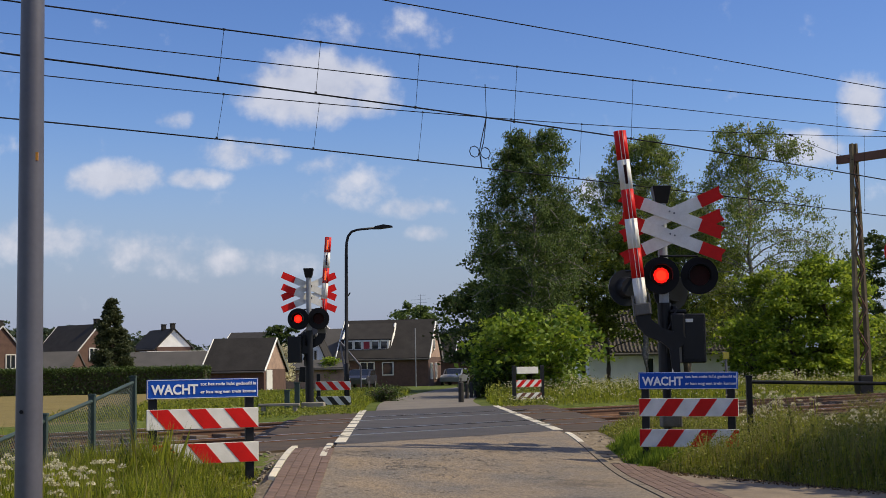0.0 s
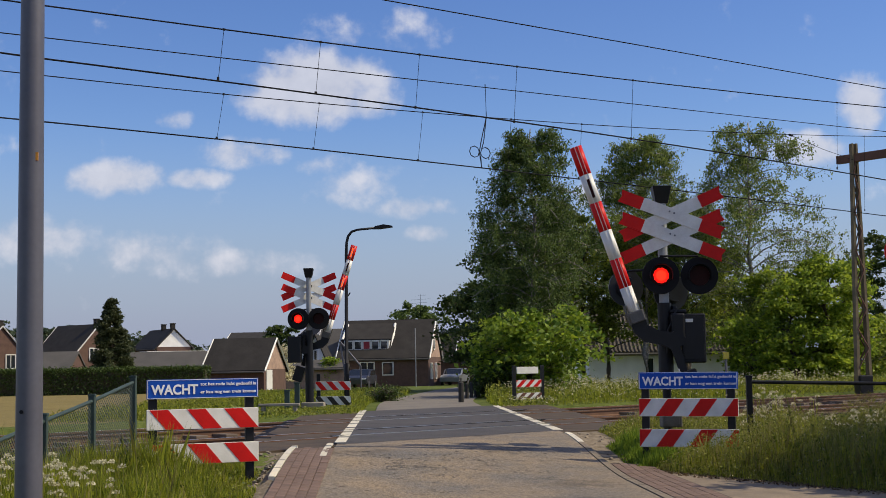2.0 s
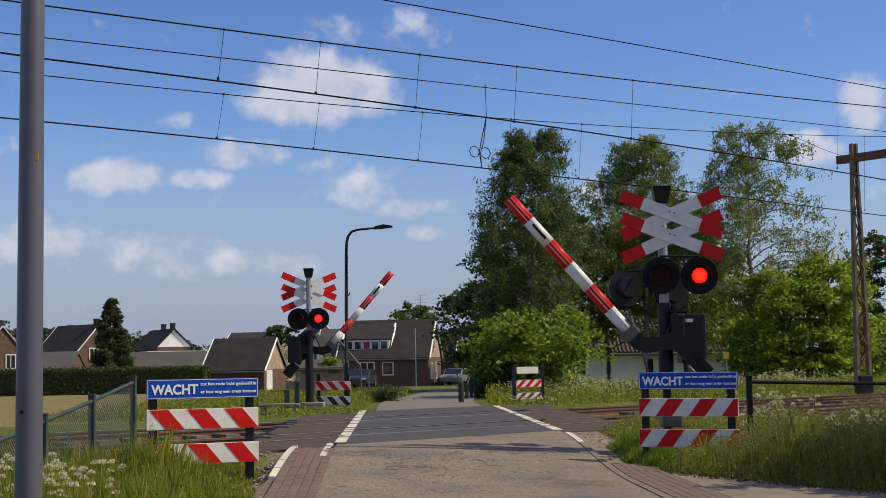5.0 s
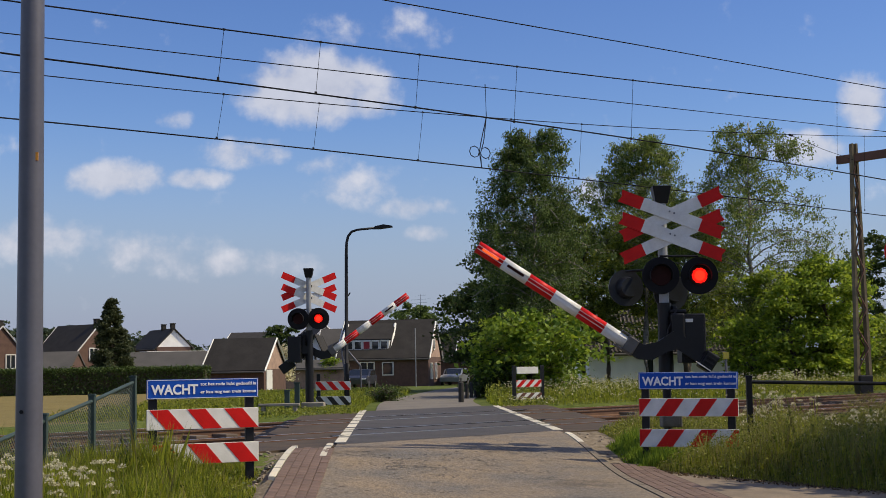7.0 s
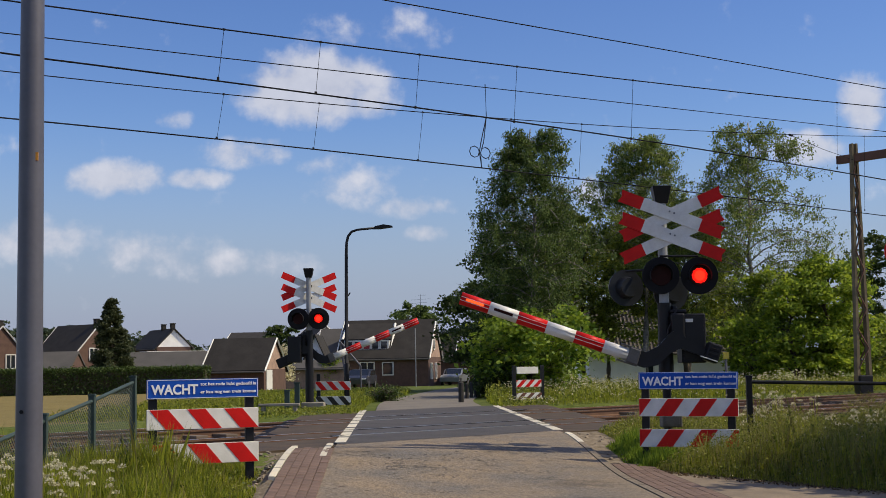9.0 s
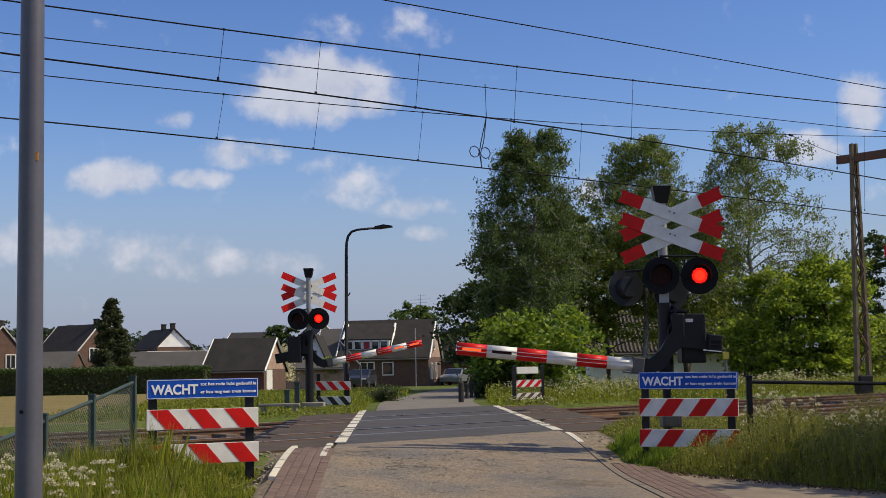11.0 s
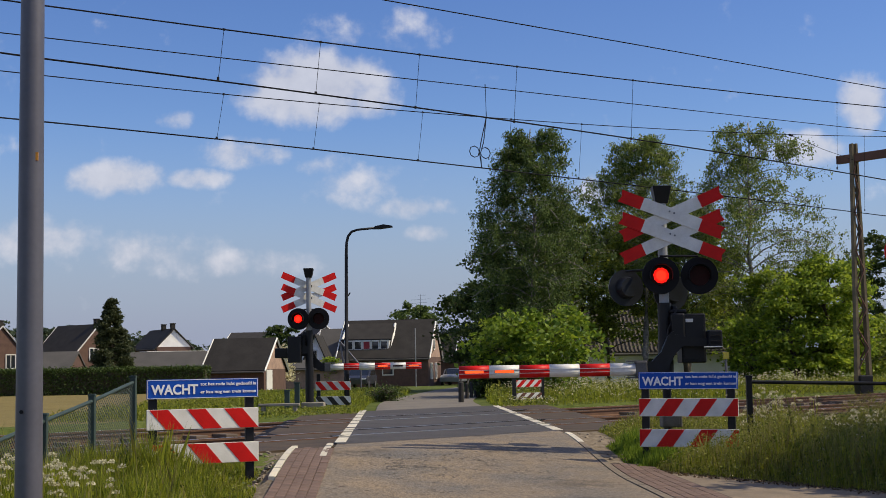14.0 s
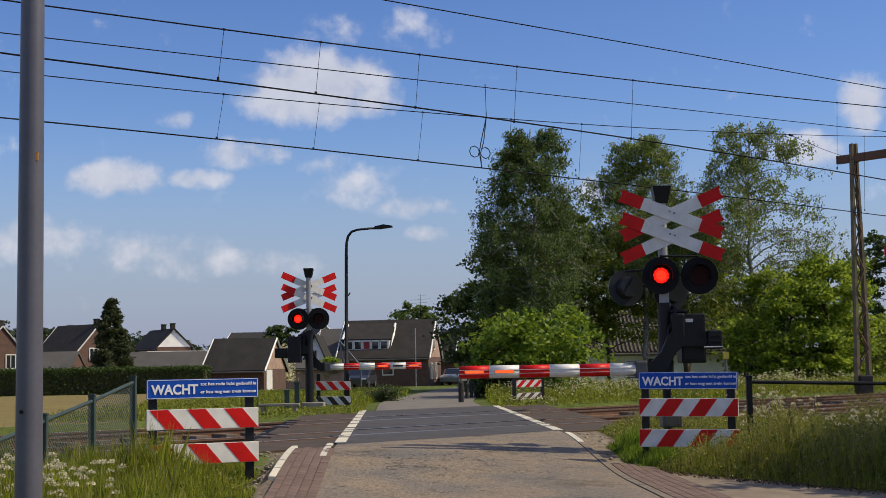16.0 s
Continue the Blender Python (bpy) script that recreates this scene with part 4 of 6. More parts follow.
def crossing_signal(m, near):
    label = "black level crossing signal with double cross, red lamps and striped barrier"
    sg = thing("level_crossing_signal", m, label, "crossing signal", "crossing signals")
    bm = B()
    tube(bm, (0, 0, 1.5), (0, 0, 3.42), 0.075, 0.07, seg=20)
    part("pole", bm, M["grey_pole"], sg, "grey steel pole", smooth=False)
    bm = B()
    tube(bm, (0, 0, 0.78), (0, 0, 1.95), 0.115, 0.1, seg=20)
    tube(bm, (0, 0, -0.4), (0, 0, 0.8), 0.062 if near else 0.115, seg=20)
    part("lower_post", bm, M["black"], sg)
    if near:
        bm = B()
        box(bm, (0.045, 0, 0.24), (0.29, 0.3, 0.22), bevel=0.02)
        box(bm, (0.045, -0.155, 0.24), (0.2, 0.014, 0.14), bevel=0.004)
        part("base_box", bm, M["clamp"], sg)
    bm = B()
    va = [bm.verts.new((x, y, 3.42)) for x, y in ((-0.09, -0.09), (0.09, -0.09), (0.09, 0.09), (-0.09, 0.09))]
    vb = [bm.verts.new((x, y, 3.68)) for x, y in ((-0.14, -0.14), (0.14, -0.14), (0.14, 0.14), (-0.14, 0.14))]
    bm.faces.new(va[::-1])
    bm.faces.new(vb)
    for k in range(4):
        bm.faces.new((va[k], va[(k + 1) % 4], vb[(k + 1) % 4], vb[k]))
    bmesh.ops.bevel(bm, geom=bm.edges[:], offset=0.012, segments=1, affect="EDGES")
    part("bell_housing", bm, M["black"], sg, "black bell housing on top")
    # two crosses of notched planks
    L, w = (0.80 if near else 0.835), 0.092
    for cz in (3.245, 2.915):
        cr = new("warning_cross")
        cr.parent = sg
        cr.matrix_basis = pose(0.12 if near else 0.0, -0.14, cz if near else cz - 0.06, 0, 0, -10 if near else 20)
        for tilt, yy in ((-22.6, 0.0), (22.6, -0.025)):
            bm = B()
            prism(bm, [(-0.45, -w), (0.45, -w), (0.45, w), (-0.45, w)], -0.01, 0.01, 0)
            for s in (-1, 1):
                prism(bm, [(s * 0.45, -w), (s * L, -w), (s * (L - (0.03 if near else 0.0)), 0), (s * L, w), (s * 0.45, w)][::s], -0.0105, 0.0105, 1)
            for bx in (-0.035, 0.035):
                tube(bm, (bx, -0.022, 0.03), (bx, -0.01, 0.03), 0.014, seg=8, mi=2)
            me = to_mesh("plank", bm, [M["white"], M["red"], M["galv"]])
            pl = new("plank", me)
            pl.parent = cr
            pl.matrix_basis = pose(0, yy, 0, 0, tilt, 0)
        bm = B()
        box(bm, (-0.06 if near else 0, 0.06, 0), (0.1, 0.1, 0.06))
        part("clamp", bm, M["black"], cr)
    # lamps to the road and to the other side
    if near:
        front, rear = ((-0.06, -0.16, 2.345), (0.505, -0.16, 2.335)), ((-0.52, 0.35, 2.2), (0.16, 0.42, 2.12))
    else:
        front, rear = ((-0.28, -0.16, 2.25), (0.28, -0.16, 2.25)), ((0.285, 0.16, 2.27), (-0.28, 0.16, 2.27))
    for i, (x, y, z) in enumerate(front):
        lamp_unit(sg, x, y, z, -3, GLOWS, "LR"[i] if near else "x")
    for i, (x, y, z) in enumerate(rear):
        lamp_unit(sg, x, y, z, 180 + (14 if near else 4 * (1 if i else -1)), GLOWS, "x" if near else "LR"[i], r=0.275 if near else 0.3, plate="backplate" if near else "black_matt")
    bm = B()
    pipe(bm, [(front[0][0], -0.1, front[0][2] + 0.29), (front[1][0], -0.1, front[1][2] + 0.29)], 0.018, seg=8)
    pipe(bm, [(rear[0][0], rear[0][1] - 0.1 * (1 if rear[0][1] > 0 else -1), rear[0][2] + 0.24), (0, 0.0, rear[0][2] + 0.26)], 0.018, seg=8)
    part("lamp_bracket", bm, M["black"], sg)
    # drive
    bm = B()
    box(bm, (0.39, 0.05, 1.42), (0.36, 0.42, 0.72), bevel=0.02)
    box(bm, (0.16, -0.1, 1.58), (0.2, 0.22, 0.42), bevel=0.03)
    box(bm, (0.18, -0.02, 1.82), (0.24, 0.2, 0.05), bevel=0.015)
    tube(bm, (0.12, -0.3, 1.41), (0.12, 0.1, 1.41), 0.12, seg=24)
    box(bm, (0.39, -0.163, 1.42), (0.3, 0.012, 0.62), bevel=0.004)
    for zz in (1.16, 1.42, 1.68):
        box(bm, (0.565, -0.05, zz), (0.03, 0.05, 0.07), bevel=0.006)
    tube(bm, (0.14, -0.02, 1.84), (0.14, -0.02, 1.9), 0.05, 0.04, seg=12)
    pipe(bm, [(0.16, -0.12, 1.86), (0.1, -0.2, 1.75), (0.02, -0.16, 1.55), (0.0, -0.13, 1.2)], 0.016, seg=6)
    part("drive_box", bm, M["black"], sg, "black barrier drive housing")
    bm = B()
    box(bm, (0.33, -0.172, 1.68), (0.11, 0.012, 0.05))
    part("label_plate", bm, M["white"], sg, "small white label plate")
    # moving boom, built lowered: it reaches towards -x from its pivot
    boom = new("barrier_boom")
    boom.parent = sg
    BOOMS.append((boom, near))
    off = -0.41
    bm = B()
    for yy in (-0.36, -0.3):
        prism(bm, [(0.1, 0.1), (0.14, -0.06), (0.0, -0.2), (-0.12, -0.42), (-0.3, -0.52), (-0.52, -0.52), (-0.52, -0.3), (-0.34, -0.3), (-0.2, -0.16), (-0.1, 0.06)], yy, yy + 0.035)
    part("arm_bracket", bm, M["black"], boom, "black curved arm bracket")
    bm = B()
    box(bm, (-0.5, -0.325, off), (0.17, 0.17, 0.225), bevel=0.015)
    for zz in (-0.118, 0.118):
        box(bm, (-0.56, -0.325, off + zz), (0.3, 0.12, 0.022), bevel=0.004)
    for bx in (-0.545, -0.455):
        tube(bm, (bx, -0.415, off + 0.06), (bx, -0.405, off + 0.06), 0.016, seg=8)
        tube(bm, (bx, -0.415, off - 0.06), (bx, -0.405, off - 0.06), 0.016, seg=8)
    part("clamp", bm, M["clamp"], boom, "grey steel boom clamp with bolts")
    bm = B()
    cx, cl = (0.57, 0.2) if near else (0.76, 0.42)
    prism(bm, [(0.05, 0.05), (0.52, 0.02), (0.52, -0.09), (0.05, -0.09)], -0.352, -0.308)
    box(bm, (cx, -0.33, -0.0), (cl, 0.26, 0.27), bevel=0.02)
    cw = part("counterweight", bm, M["black"], boom)
    # white strip stands in for the glint along the lower edge
    bm = B()
    box(bm, (cx - 0.04, -0.463, -0.105), (0.26, 0.012, 0.016), bevel=0.003)
    part("edge_glint", bm, M["white"], cw, "thin white strip for the edge glint")
    bm = B()
    for zz in (-0.035, 0.04):
        box(bm, (cx, -0.463, zz), (cl * 0.75, 0.012, 0.045), bevel=0.004)
    part("weight_plate", bm, M["black_matt"], cw)
    x0, x1 = -0.52, -3.13
    n = 6
    for k in range(n):
        a, b = x0 + (x1 - x0) * k / n, x0 + (x1 - x0) * (k + 1) / n
        bm = B()
        h0 = 0.092
        ns = 16
        ring = [(-0.325 - 0.075 * math.sin(2 * math.pi * i / ns), math.cos(2 * math.pi * i / ns)) for i in range(ns)]
        va = [bm.verts.new((a, y, off + t * h0)) for y, t in ring]
        vb = [bm.verts.new((b, y, off + t * h0)) for y, t in ring]
        bm.faces.new(va)
        bm.faces.new(vb[::-1])
        for i in range(ns):
            bm.faces.new((va[i], vb[i], vb[(i + 1) % ns], va[(i + 1) % ns])).smooth = True
        # shallow ribs along the boom
        for zz in (-0.026, 0.026):
            box(bm, ((a + b) / 2, -0.398, off + zz), (abs(b - a), 0.008, 0.008), mi=1)
            box(bm, ((a + b) / 2, -0.252, off + zz), (abs(b - a), 0.008, 0.008), mi=1)
        bmesh.ops.recalc_face_normals(bm, faces=bm.faces[:])
        part("boom_section", bm, [M["red"] if k % 2 else M["white"], M["white"]], boom)
        if k >= 3:
            key = {5: "T", 4: "L" if near else "R", 3: "R" if near else "L"}[k]
            for yy, inward in ((-0.400, 0.03), (-0.250, -0.03)):
                bm = B()
                box(bm, ((a + b) / 2, yy, off), (0.285, 0.012, 0.04), bevel=0.004)
                part("strip_holder", bm, M["lens_off"] if k == 4 else M["red"], boom)
                bm = B()
                box(bm, ((a + b) / 2, yy - inward / 10, off), (0.27, 0.010, 0.036), bevel=0.003)
                g = part("light_strip", bm, M["glow_strip"], boom, "red light strip on the boom")
                GLOWS.append((g, ("n" if near else "") + key, pose(0, 0, 0), pose(0, inward, 0)))
    return sg


def make_signals():
    crossing_signal(nearer(pose(3.25, 20, 0.02), 0.94), True)
    crossing_signal(pose(-3.77, 37.8, 0.2, 0, 0, 180), False)
    bm = B()
    box(bm, (-3.66, 37.75, 0.03), (0.62, 0.6, 0.26), bevel=0.02)
    solid("concrete_plinth", bm, M["concrete"], "pale concrete plinth under the far signal", "plinth")


# ---- warning boards ----
def text_mesh(s, size, depth=0.002, bold=0.0):
    cu = bpy.data.curves.new("text", "FONT")
    cu.body, cu.size, cu.extrude = s, size, depth
    cu.offset = bold
    cu.align_x, cu.align_y = "LEFT", "CENTER"
    ob = bpy.data.objects.new("text", cu)
    scene.collection.objects.link(ob)
    me = bpy.data.meshes.new_from_object(ob.evaluated_get(bpy.context.evaluated_depsgraph_get()))
    bpy.data.objects.remove(ob)
    return me


def text_part(s, width, hgt, x, z, y, parent, bold=0.0):
    me = text_mesh(s, 1.0, 0.004, bold)
    xs = [v.co.x for v in me.vertices]
    ys = [v.co.y for v in me.vertices]
    k, kz = width / (max(xs) - min(xs)), hgt / (max(ys) - min(ys))
    x0, yc = min(xs), (max(ys) + min(ys)) / 2
    for v in me.vertices:
        a, b, c = v.co
        v.co = (x + (a - x0) * k, y - c, z + (b - yc) * kz)
    me.materials.append(M["letter"])
    ob = new("lettering", me)
    ob.parent = parent
    return tagged(ob, "white lettering")


def stripes(bm, x0, x1, z0, z1, n, lean, first, y):
    """Slanted stripes cut to the board's ends."""
    step = (x1 - x0) / n
    k = -2
    while x0 + k * step < x1 + abs(lean):
        a = x0 + k * step
        poly = [(a, z0), (a + step, z0), (a + step + lean, z1), (a + lean, z1)]
        for lim, keep in ((x0, 1), (x1, -1)):
            outp = []
            for i in range(len(poly)):
                p, q = poly[i], poly[(i + 1) % len(poly)]
                ip, iq = (p[0] - lim) * keep >= -1e-9, (q[0] - lim) * keep >= -1e-9
                if ip:
                    outp.append(p)
                if ip != iq:
                    t = (lim - p[0]) / (q[0] - p[0])
                    outp.append((lim, p[1] + t * (q[1] - p[1])))
            poly = outp
            if len(poly) < 3:
                break
        if len(poly) >= 3 and (k + first) % 2 == 0:
            prism(bm, poly, y, y + 0.004)
        k += 1
    return bm


def warning_board(m, W, lean, white, top=True, label="", n=6, first=0, lower="red", out=0.0, boards=((0.54, 0.785), (0.12, 0.365))):
    wb = thing("warning_board", m, label or "blue warning sign above red and white striped boards on black posts", "warning board", "warning boards")
    for x in (0.08 - out, W - 0.1 + out):
        bm = B()
        box(bm, (x, 0.06 if not out else 0.02, 0.2), (0.105, 0.07, 1.6 if not out else 1.75), bevel=0.008)
        part("post", bm, M["black"], wb)
    for z0, z1 in boards:
        bd = new("striped_board")
        bd.parent = wb
        bm = B()
        box(bm, (W / 2, 0.0, (z0 + z1) / 2), (W, 0.03, z1 - z0), bevel=0.004)
        part("board", bm, white, bd)
        part("stripe", stripes(B(), 0.003, W - 0.003, z0 + 0.003, z1 - 0.003, n, lean, first, -0.0195), M["red" if z0 > 0.4 else lower], bd, "red reflective stripes" if z0 > 0.4 or lower == "red" else "dark faded stripes")
    if top:
        sb = new("sign_panel")
        sb.parent = wb
        bm = B()
        box(bm, (W / 2, 0.0, 1.03), (W, 0.03, 0.235), bevel=0.006)
        part("panel", bm, M["blue"], sb, "blue enamel sign panel")
        bm = B()
        for zz in (0.92, 1.14):
            box(bm, (W / 2, -0.0165, zz), (W - 0.02, 0.004, 0.006))
        for xx in (0.012, W - 0.012):
            box(bm, (xx, -0.0165, 1.03), (0.006, 0.004, 0.222))
        part("border", bm, M["letter"], sb, "thin white border")
        text_part("WACHT", 0.57, 0.125, 0.05, 1.025, -0.018, sb, 0.032)
        text_part("tot het rode licht gedoofd is", 0.69, 0.052, 0.65, 1.08, -0.018, sb, 0.022)
        text_part("er kan nog een trein komen", 0.69, 0.052, 0.65, 0.985, -0.018, sb, 0.022)
    return wb


def trackside_bits():
    t = thing("cable_duct", pose(-4.55, 33.6, -0.02), "low grey concrete cable duct on two feet", "cable duct")
    bm = B()
    box(bm, (0.45, 0, 0.235), (1.0, 0.3, 0.06), bevel=0.01)
    part("lid", bm, M["concrete"], t)
    for x in (0.06, 0.84):
        bm = B()
        box(bm, (x, 0, 0.09), (0.09, 0.22, 0.26), bevel=0.008)
        part("foot", bm, M["concrete"], t)
    for x, y, h in ((-4.05, 37.2, 0.75), (-4.3, 37.0, 0.55)):
        bm = B()
        box(bm, (x, y, h / 2 - 0.05), (0.14, 0.1, h), bevel=0.012)
        box(bm, (x, y, h - 0.04), (0.17, 0.13, 0.04), bevel=0.008)
        solid("cable_marker", bm, M["green_fence"], "short grey-green cable post beside the signal", "cable post", "cable posts")


def make_boards():
    warning_board(nearer(pose(-3.61, 16.45, -0.155, 0, 0, 21), 0.95), 1.37, -0.2, M["cream"], n=6, first=1)
    warning_board(nearer(pose(2.69, 19.0, -0.185, 0, 0.4, -19), 0.937), 1.36, 0.175, M["white"], n=6, first=1)
    # lower stripes: faded red, with the shade over them put into the dark colour
    warning_board(pose(-3.68, 38.6, -0.07, 0, 0, 0), 1.0, -0.2, M["white"], top=False, n=6, first=1, label="weathered red and white striped board behind the barrier", lower="wood_dark")
    b = warning_board(pose(2.08, 40.0, 0.0, 0, 0, 22), 0.82, 0.2, M["white"], top=False, n=6, first=0, label="red and white striped board with a blank back panel in weeds", out=0.14, lower="rust_stripe", boards=((0.44, 0.65), (0.08, 0.27)))
    bm = B()
    box(bm, (0.37, 0, 0.93), (0.7, 0.03, 0.2), bevel=0.005)
    part("panel", bm, M["cream"], b, "blank pale sign panel")


# ---- fences, poles, lamps ----
def near_pole():
    p = thing("lamp_post", pose(-2.505, 8.2, -0.45), "smooth grey galvanised steel lamp post on the verge", "lamp post", "lamp posts")
    bm = B()
    pts = [(0, 0, z) for z in np.linspace(0, 8.0, 12)]
    pipe(bm, pts, list(np.linspace(0.084, 0.056, 12)), seg=36)
    part("shaft", bm, M["galv"], p, smooth=True)
    bm = B()
    box(bm, (0.05, -0.054, 2.86), (0.014, 0.012, 0.05))
    part("sticker", bm, M["orange"], p, "small orange sticker")
    bm = B()
    tube(bm, (-0.02, -0.06, 1.32), (-0.022, -0.084, 1.32), 0.012, seg=12)
    part("bolt", bm, M["black_matt"], p, "dark bolt head")
    bm = B()
    pipe(bm, [(0, 0, 7.95), (0.1, 0, 8.2), (0.5, 0, 8.35), (1.3, 0, 8.4)], 0.03, seg=10)
    box(bm, (1.55, 0, 8.38), (0.7, 0.16, 0.08), bevel=0.03)
    part("lamp_arm", bm, M["galv"], p)


def far_lamp():
    p = thing("street_lamp", pose(-3.04, 42, 0), "tall dark street lamp with a curved arm", "street lamp", "lamp posts")
    bm = B()
    pipe(bm, [(0, 0, 0), (0, 0, 1.2), (0, 0, 1.25), (0.03, 0, 4.6), (0.04, 0, 4.95), (0.09, 0, 5.17), (0.2, 0, 5.31), (0.38, 0, 5.37), (0.95, 0, 5.42)], [0.085, 0.085, 0.06, 0.05, 0.045, 0.042, 0.04, 0.036, 0.034], seg=14)
    part("pole", bm, M["black"], p, smooth=True)
    bm = B()
    prism(bm, [(0.85, 5.38), (0.95, 5.47), (1.2, 5.52), (1.48, 5.47), (1.48, 5.43), (1.1, 5.38)], -0.1, 0.1)
    part("lamp_head", bm, M["black"], p)
    bm = B()
    pipe(bm, [(0.03, 0, 3.3), (0.1, 0, 3.35), (0.14, 0, 3.42)], 0.02, seg=6)
    part("bracket", bm, M["black"], p)


def mesh_fence(pts, z_top, material, label, name="wire_fence", wire=0.0035, step=0.06):
    """Posts at pts (x, y, ground), top rail and woven wire."""
    f = thing(name, Matrix(), label, "fence", "fences")
    for (x, y, z), zt in zip(pts, z_top):
        bm = B()
        box(bm, (x, y, (z - 0.3 + zt) / 2), (0.075, 0.075, zt - z + 0.3), bevel=0.008)
        box(bm, (x, y, zt + 0.01), (0.085, 0.085, 0.03), bevel=0.006)
        part("post", bm, material, f)
    for (p, a), (q, b) in zip(zip(pts, z_top), zip(pts[1:], z_top[1:])):
        bm = B()
        pipe(bm, [(p[0], p[1], a - 0.06), (q[0], q[1], b - 0.06)], 0.024, seg=8)
        part("top_rail", bm, material, f)
        bm = B()
        P, Q = Vector((p[0], p[1], 0)), Vector((q[0], q[1], 0))
        L = (Q - P).length
        n = int(L / step)
        hh = 0.95
        for sg in (1, -1):
            for i in range(-int(hh / step), n + int(hh / step)):
                s0, s1 = i * step, i * step + sg * hh
                t0, t1 = 0.0, 1.0
                if s1 != s0:
                    ta, tb = (0 - s0) / (s1 - s0), (L - s0) / (s1 - s0)
                    t0, t1 = max(0, min(ta, tb)), min(1, max(ta, tb))
                if t1 <= t0:
                    continue
                ends = []
                for t in (t0, t1):
                    s = s0 + (s1 - s0) * t
                    zt = a + (b - a) * s / L - 0.07
                    v = P + (Q - P) * (s / L)
                    ends.append(Vector((v.x, v.y, zt - hh + hh * t)))
                d = (ends[1] - ends[0])
                if d.length < 0.02:
                    continue
                tube(bm, ends[0], ends[1], wire, seg=3, caps=False)
        part("wire_mesh", bm, material, f)
    return f


def make_fences():
    mesh_fence([(-4.35, 12.6, -0.6), (-4.27, 14.5, -0.4), (-4.15, 16.0, -0.3), (-4.01, 17.5, -0.2)], [0.45, 0.65, 0.82, 1.02], M["green_fence"], "green coated wire mesh fence sloping beside the track")
    mesh_fence([(4.07, 18.27, -0.25), (5.95, 18.18, -0.25), (7.87, 18.08, -0.25)], [0.875, 0.82, 0.80], M["black"], "low black wire mesh fence in tall weeds", wire=0.0018, step=0.08)
    for x, y, h in ((0.46, 40.0, 0.6), (0.70, 44.5, 0.5), (0.86, 45.5, 0.5), (1.03, 46.5, 0.5)):
        bm = B()
        r = 0.085 if y < 42 else 0.06
        tube(bm, (x, y, height(x, y) - 0.1), (x, y, h), r, r * 0.93, seg=12)
        tube(bm, (x, y, h), (x, y, h + 0.03), r * 0.93, r * 0.5, seg=12)
        solid("bollard", bm, M["wood_dark"], "short dark round bollard beside the lane", "bollard", "bollards")
    s = thing("traffic_sign", pose(7.47, 22, -0.1), "round red traffic sign on a grey post", "traffic sign")
    bm = B()
    tube(bm, (0, 0, 0), (0, 0, 3.2), 0.03, seg=12)
    part("post", bm, M["galv"], s)
    bm = B()
    tube(bm, (0, -0.03, 2.92), (0, -0.045, 2.92), 0.3, seg=40)
    part("disc", bm, M["red"], s, "red round sign disc")
    y = thing("marker_post", pose(7.02, 34.0, -0.1), "thin grey post with a small yellow marker", "marker post")
    bm = B()
    tube(bm, (0, 0, 0), (0, 0, 1.28), 0.03, seg=8)
    part("post", bm, M["galv"], y)
    bm = B()
    box(bm, (0, -0.03, 1.33), (0.16, 0.02, 0.17), bevel=0.004)
    part("plate", bm, M["yellow"], y, "yellow plate")


# ---- houses ----
def window(parent, x, y, z, w, h, bars=1, face=1, glass="glass"):
    """Window in a wall that faces -y of its parent."""
    wn = new("window")
    wn.parent = parent
    bm = B()
    t = 0.09
    for cx, cz, sx, sz in ((0, h / 2 - t / 2, w, t), (0, -h / 2 + t / 2, w, t), (-w / 2 + t / 2, 0, t, h), (w / 2 - t / 2, 0, t, h)):
        box(bm, (x + cx, y - 0.03, z + cz), (sx, 0.1, sz))
    for i in range(1, bars):
        box(bm, (x - w / 2 + w * i / bars, y - 0.03, z), (0.07, 0.08, h))
    part("frame", bm, M["frame"], wn, "white window frame")
    bm = B()
    box(bm, (x, y - 0.005, z), (w - 0.1, 0.03, h - 0.1))
    part("pane", bm, M[glass], wn)
    return wn


